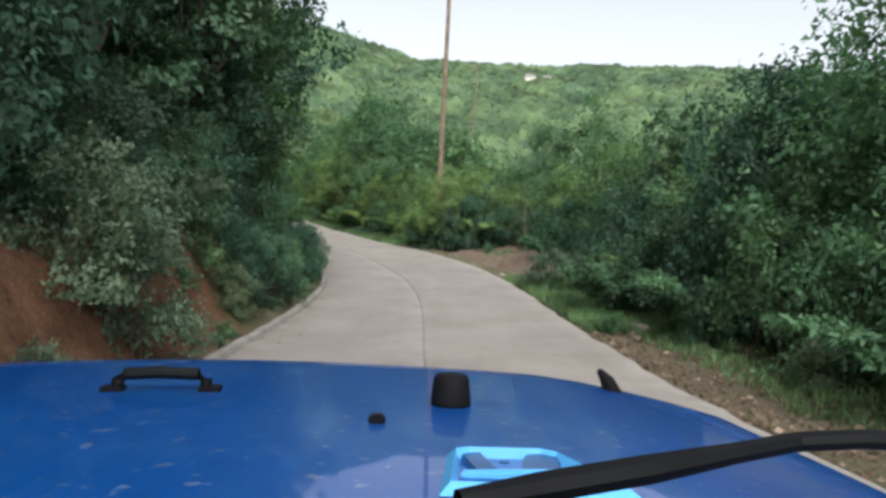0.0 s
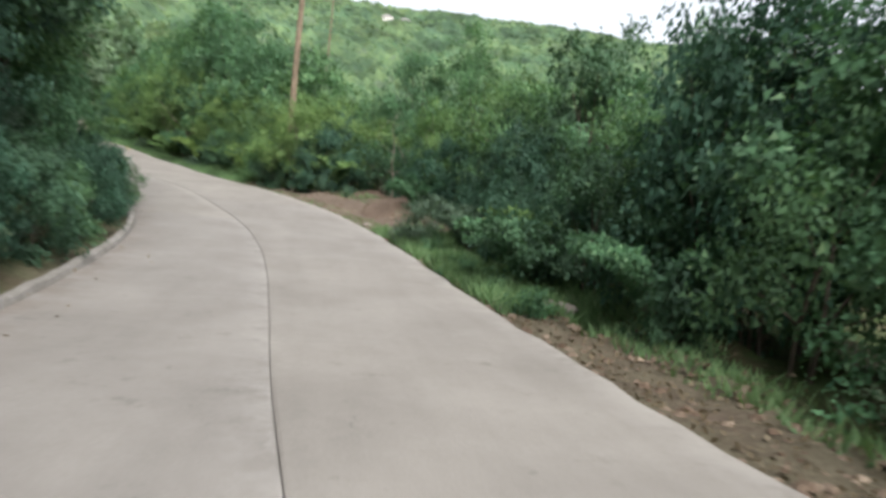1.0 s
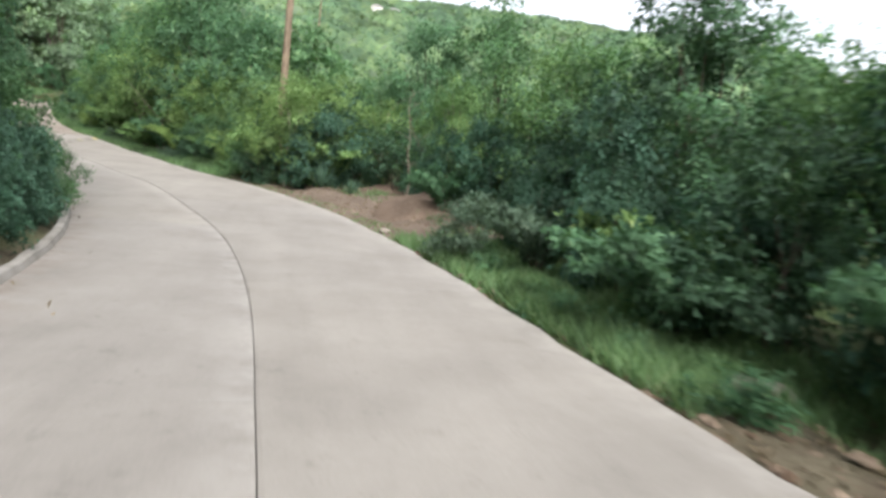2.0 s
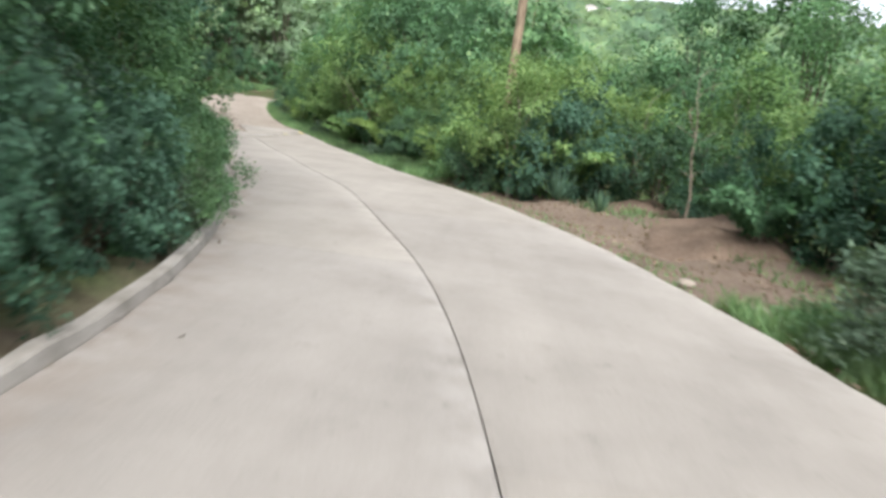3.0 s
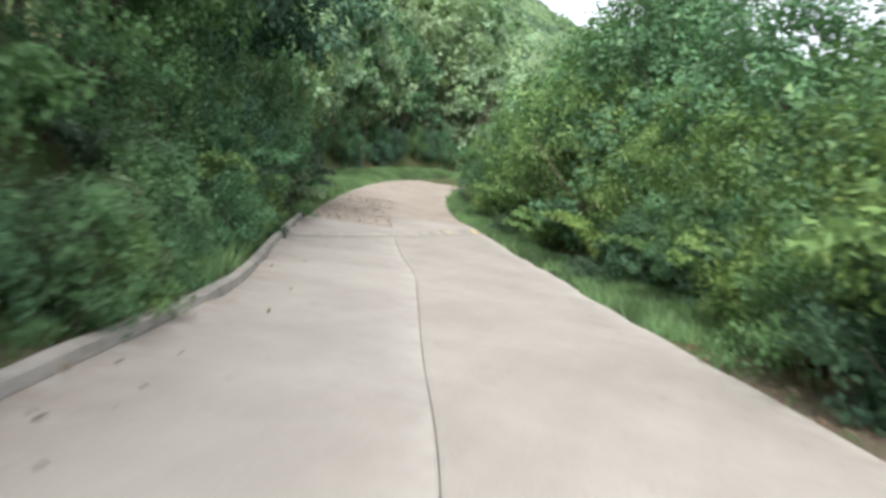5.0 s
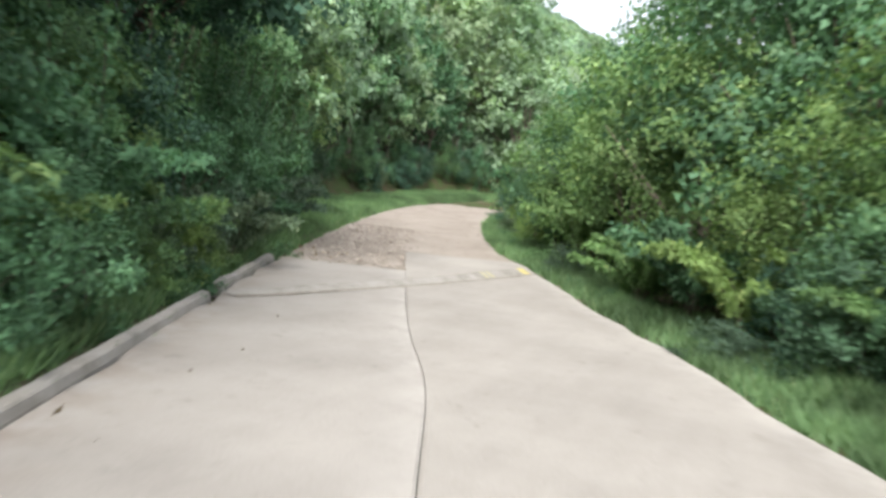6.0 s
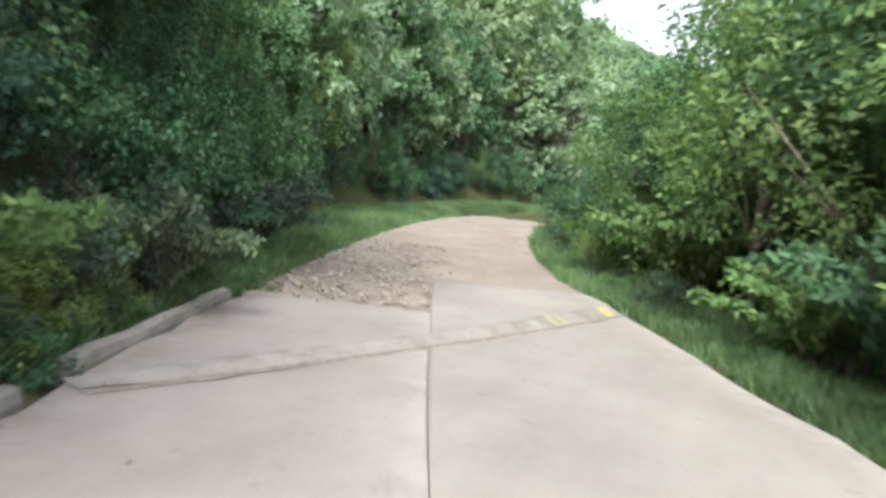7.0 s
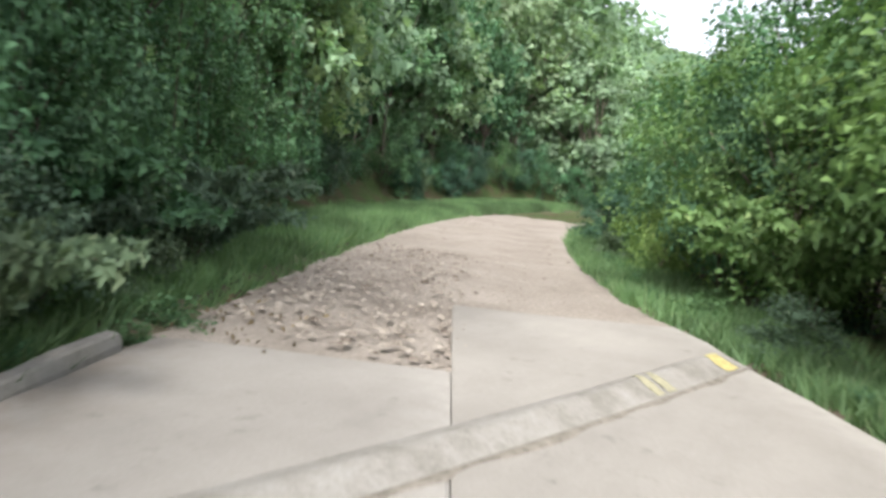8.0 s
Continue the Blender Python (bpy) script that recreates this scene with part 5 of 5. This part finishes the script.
def build_vehicle():
    """The front of the blue off-road vehicle: bonnet, wings, grille and wheels. Axes: x right, y ahead, origin under the eye."""
    car = tagged(new("off_road_vehicle"), "blue off-road vehicle front with a glossy dusty bonnet", "vehicle")
    eye = 1.65
    car.matrix_basis = pose(0, 0, 0.0, 0, 0, 7.0)
    # bonnet
    bm = bmesh.new()
    cols = [CAR_MIDDLE + 1.14 * (k / 24 * 2 - 1) for k in range(25)]
    rows = []
    for i in range(22):
        row = []
        for v in cols:
            u = 0.52 + (hood_front(v) - 0.52) * min(1.0, i / 18)
            w = hood_rise(u, v)
            if i > 18:
                a = (i - 18) / 3 * math.pi / 2
                u += 0.07 * math.sin(a)
                w -= 0.07 * (1 - math.cos(a)) + (0.12 if i == 21 else 0)
            row.append(bm.verts.new((v, u, eye + w)))
        rows.append(row)
    for a, b in zip(rows, rows[1:]):
        for k in range(24):
            bm.faces.new((a[k], a[k + 1], b[k + 1], b[k])).smooth = True
    bmesh.ops.solidify(bm, geom=bm.faces[:], thickness=0.012)
    bmesh.ops.recalc_face_normals(bm, faces=bm.faces)
    hood = part("bonnet", bm, BLUE, car, "glossy blue bonnet with dust specks")
    # tie loop
    bm = bmesh.new()
    v0, u0 = -0.368, 1.31
    z0 = eye + hood_rise(u0, v0)
    limb(bm, [(v0 - 0.078, u0, z0), (v0 - 0.076, u0, z0 + 0.018), (v0 - 0.062, u0, z0 + 0.030), (v0, u0, z0 + 0.033), (v0 + 0.062, u0, z0 + 0.030), (v0 + 0.076, u0, z0 + 0.018), (v0 + 0.078, u0, z0)], [0.011] * 7, 10)
    for s in (-1, 1):
        bmesh.ops.create_cube(bm, size=1, matrix=Matrix.Translation((v0 + s * 0.084, u0, z0 + 0.004)) @ Matrix.Diagonal((0.036, 0.03, 0.009, 1)))
    part("tie_loop", bm, BLACK_PLASTIC, hood, "black metal tie loop")
    # rubber stops either side
    for v0 in (0.141, CAR_MIDDLE * 2 - 0.141):
        bm = bmesh.new()
        u0 = 1.225
        z0 = eye + hood_rise(u0, v0)
        lathe(bm, ((0.035, -0.01), (0.035, 0.01), (0.031, 0.045), (0.026, 0.052), (0.012, 0.053)), 20, Matrix.Translation((v0, u0, z0)))
        part("rubber_stop", bm, RUBBER, hood, "black rubber windscreen stop")
    # washer jets
    for v0 in (0.012, CAR_MIDDLE * 2 - 0.012):
        bm = bmesh.new()
        u0 = 1.075
        bmesh.ops.create_cube(bm, size=1, matrix=Matrix.Translation((v0, u0, eye + hood_rise(u0, v0) + 0.005)) @ Matrix.Diagonal((0.026, 0.022, 0.016, 1)))
        bmesh.ops.bevel(bm, geom=bm.edges[:], offset=0.004, segments=2, affect="EDGES")
        part("washer_jet", bm, BLACK_PLASTIC, hood, "black washer jet")
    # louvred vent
    v0, u0 = 0.175, 0.84
    frame_bm = bmesh.new()
    ring_out, ring_in, ring_low = [], [], []
    outline = ((-0.10, -0.10), (-0.075, 0.055), (-0.055, 0.065), (0.055, 0.065), (0.075, 0.05), (0.125, -0.10))
    for dv, du in outline:
        for ring, k, lift in ((ring_out, 1.0, 0.002), (ring_in, 0.86, 0.014), (ring_low, 0.78, -0.004)):
            v, u = v0 + dv * k, u0 + du * k
            ring.append(frame_bm.verts.new((v, u, eye + hood_rise(u, v) + lift)))
    n = len(outline)
    for a, b in ((ring_out, ring_in), (ring_in, ring_low)):
        for k in range(n):
            frame_bm.faces.new((a[k], a[(k + 1) % n], b[(k + 1) % n], b[k]))
    frame_bm.faces.new(ring_low)
    bmesh.ops.recalc_face_normals(frame_bm, faces=frame_bm.faces)
    vent = part("vent", frame_bm, LIGHT_BLUE, hood, "light blue bonnet vent with dark slots")
    for dv, wide, turn in ((-0.04, 0.030, 0.16), (0.04, 0.046, -0.28)):
        bm = bmesh.new()
        z = eye + hood_rise(u0, v0 + dv)
        bmesh.ops.create_cube(bm, size=1, matrix=Matrix.Translation((v0 + dv, u0 + 0.022, z + 0.001)) @ Matrix.Rotation(turn, 4, "Z") @ Matrix.Diagonal((wide, 0.072, 0.010, 1)))
        bmesh.ops.bevel(bm, geom=bm.edges[:], offset=0.003, segments=2, affect="EDGES")
        part("slot", bm, VENT_DARK, vent, "dark blue louvre slot")
    bm = bmesh.new()
    bmesh.ops.create_cube(bm, size=1, matrix=Matrix.Translation((v0 + 0.008, u0 - 0.024, eye + hood_rise(u0, v0) + 0.003)) @ Matrix.Diagonal((0.15, 0.010, 0.014, 1)))
    bmesh.ops.bevel(bm, geom=bm.edges[:], offset=0.003, segments=2, affect="EDGES")
    part("crossbar", bm, LIGHT_BLUE, vent)
    bm = bmesh.new()
    lathe(bm, ((0.008, -0.006), (0.008, -0.001), (0.005, 0.001), (0.002, 0.0005)), 14, Matrix.Translation((v0 - 0.004, u0 + 0.038, eye + hood_rise(u0, v0))))
    part("screw", bm, VENT_DARK, vent)
    # aerial foot on the wing
    bm = bmesh.new()
    v0, u0 = 0.515, 1.53
    z0 = eye + hood_rise(u0, v0)
    limb(bm, [(v0 + 0.02, u0, z0 - 0.01), (v0 + 0.008, u0, z0 + 0.018), (v0 - 0.012, u0, z0 + 0.042)], [0.022, 0.016, 0.006], 10)
    part("aerial_foot", bm, RUBBER, car)
    # cowl and wiper
    car_box(car, "cowl", BLACK_PLASTIC, (CAR_MIDDLE, 0.42, eye - 0.36), (1.7, 0.24, 0.06), 0.02, "black plastic cowl")
    bm = bmesh.new()
    arm = [(0.065, 0.50, eye - 0.190), (0.13, 0.52, eye - 0.187), (0.22, 0.54, eye - 0.181), (0.30, 0.56, eye - 0.175), (0.37, 0.58, eye - 0.171), (0.43, 0.58, eye - 0.169), (0.55, 0.58, eye - 0.174), (0.70, 0.57, eye - 0.19)]
    limb(bm, arm, [0.010, 0.0125, 0.0125, 0.0095, 0.009, 0.009, 0.009, 0.009], 8)
    wiper = part("wiper", bm, BLACK_PLASTIC, car, "black windscreen wiper")
    bm = bmesh.new()
    limb(bm, [(0.70, 0.57, eye - 0.19), (0.72, 0.52, eye - 0.26), (0.72, 0.46, eye - 0.35)], [0.009, 0.012, 0.016], 8)
    part("wiper_arm", bm, BLACK_PLASTIC, wiper)
    # nose, wings, bumper and wheels
    car_box(car, "grille", BLUE, (CAR_MIDDLE, 1.62, 1.05), (1.5, 0.14, 0.42), 0.03)
    for k in range(7):
        car_box(car, "grille_slot", BLACK_PLASTIC, (CAR_MIDDLE - 0.36 + 0.12 * k, 1.70, 1.06), (0.06, 0.03, 0.26), 0.01)
    for s in (-1, 1):
        car_box(car, "wing", BLUE, (CAR_MIDDLE + s * 0.80, 0.95, 0.98), (0.22, 1.1, 0.36), 0.04)
        car_box(car, "wheel_arch", BLACK_PLASTIC, (CAR_MIDDLE + s * 0.86, 1.05, 0.98), (0.30, 1.0, 0.06), 0.02)
        bm = bmesh.new()
        lathe(bm, ((0.09, 1.775), (0.10, 1.79)), 18, Matrix.Translation((CAR_MIDDLE + s * 0.56, 0, 1.08)) @ Matrix.Rotation(-math.pi / 2, 4, "X"))
        part("headlight", bm, CHROME, car)
        m = Matrix.Translation((CAR_MIDDLE + s * 0.80, 1.02, 0.40)) @ Matrix.Rotation(math.pi / 2, 4, "Y")
        bm = bmesh.new()
        lathe(bm, ((0.24, -0.125), (0.37, -0.125), (0.405, -0.09), (0.41, 0.0), (0.405, 0.09), (0.37, 0.125), (0.24, 0.125)), 32, m)
        wheel = part("wheel", bm, RUBBER, car)
        bm = bmesh.new()
        lathe(bm, ((0.05, -0.135), (0.20, -0.13), (0.235, -0.10), (0.235, 0.10), (0.20, 0.13), (0.05, 0.135)), 24, m)
        part("rim", bm, CHROME, wheel)
    car_box(car, "bumper", BLACK_PLASTIC, (CAR_MIDDLE, 1.86, 0.72), (1.6, 0.16, 0.16), 0.03)
    car_box(car, "chassis", BLACK_PLASTIC, (CAR_MIDDLE, 1.0, 0.62), (1.0, 1.5, 0.30), 0.03)
    return car


build_vehicle()
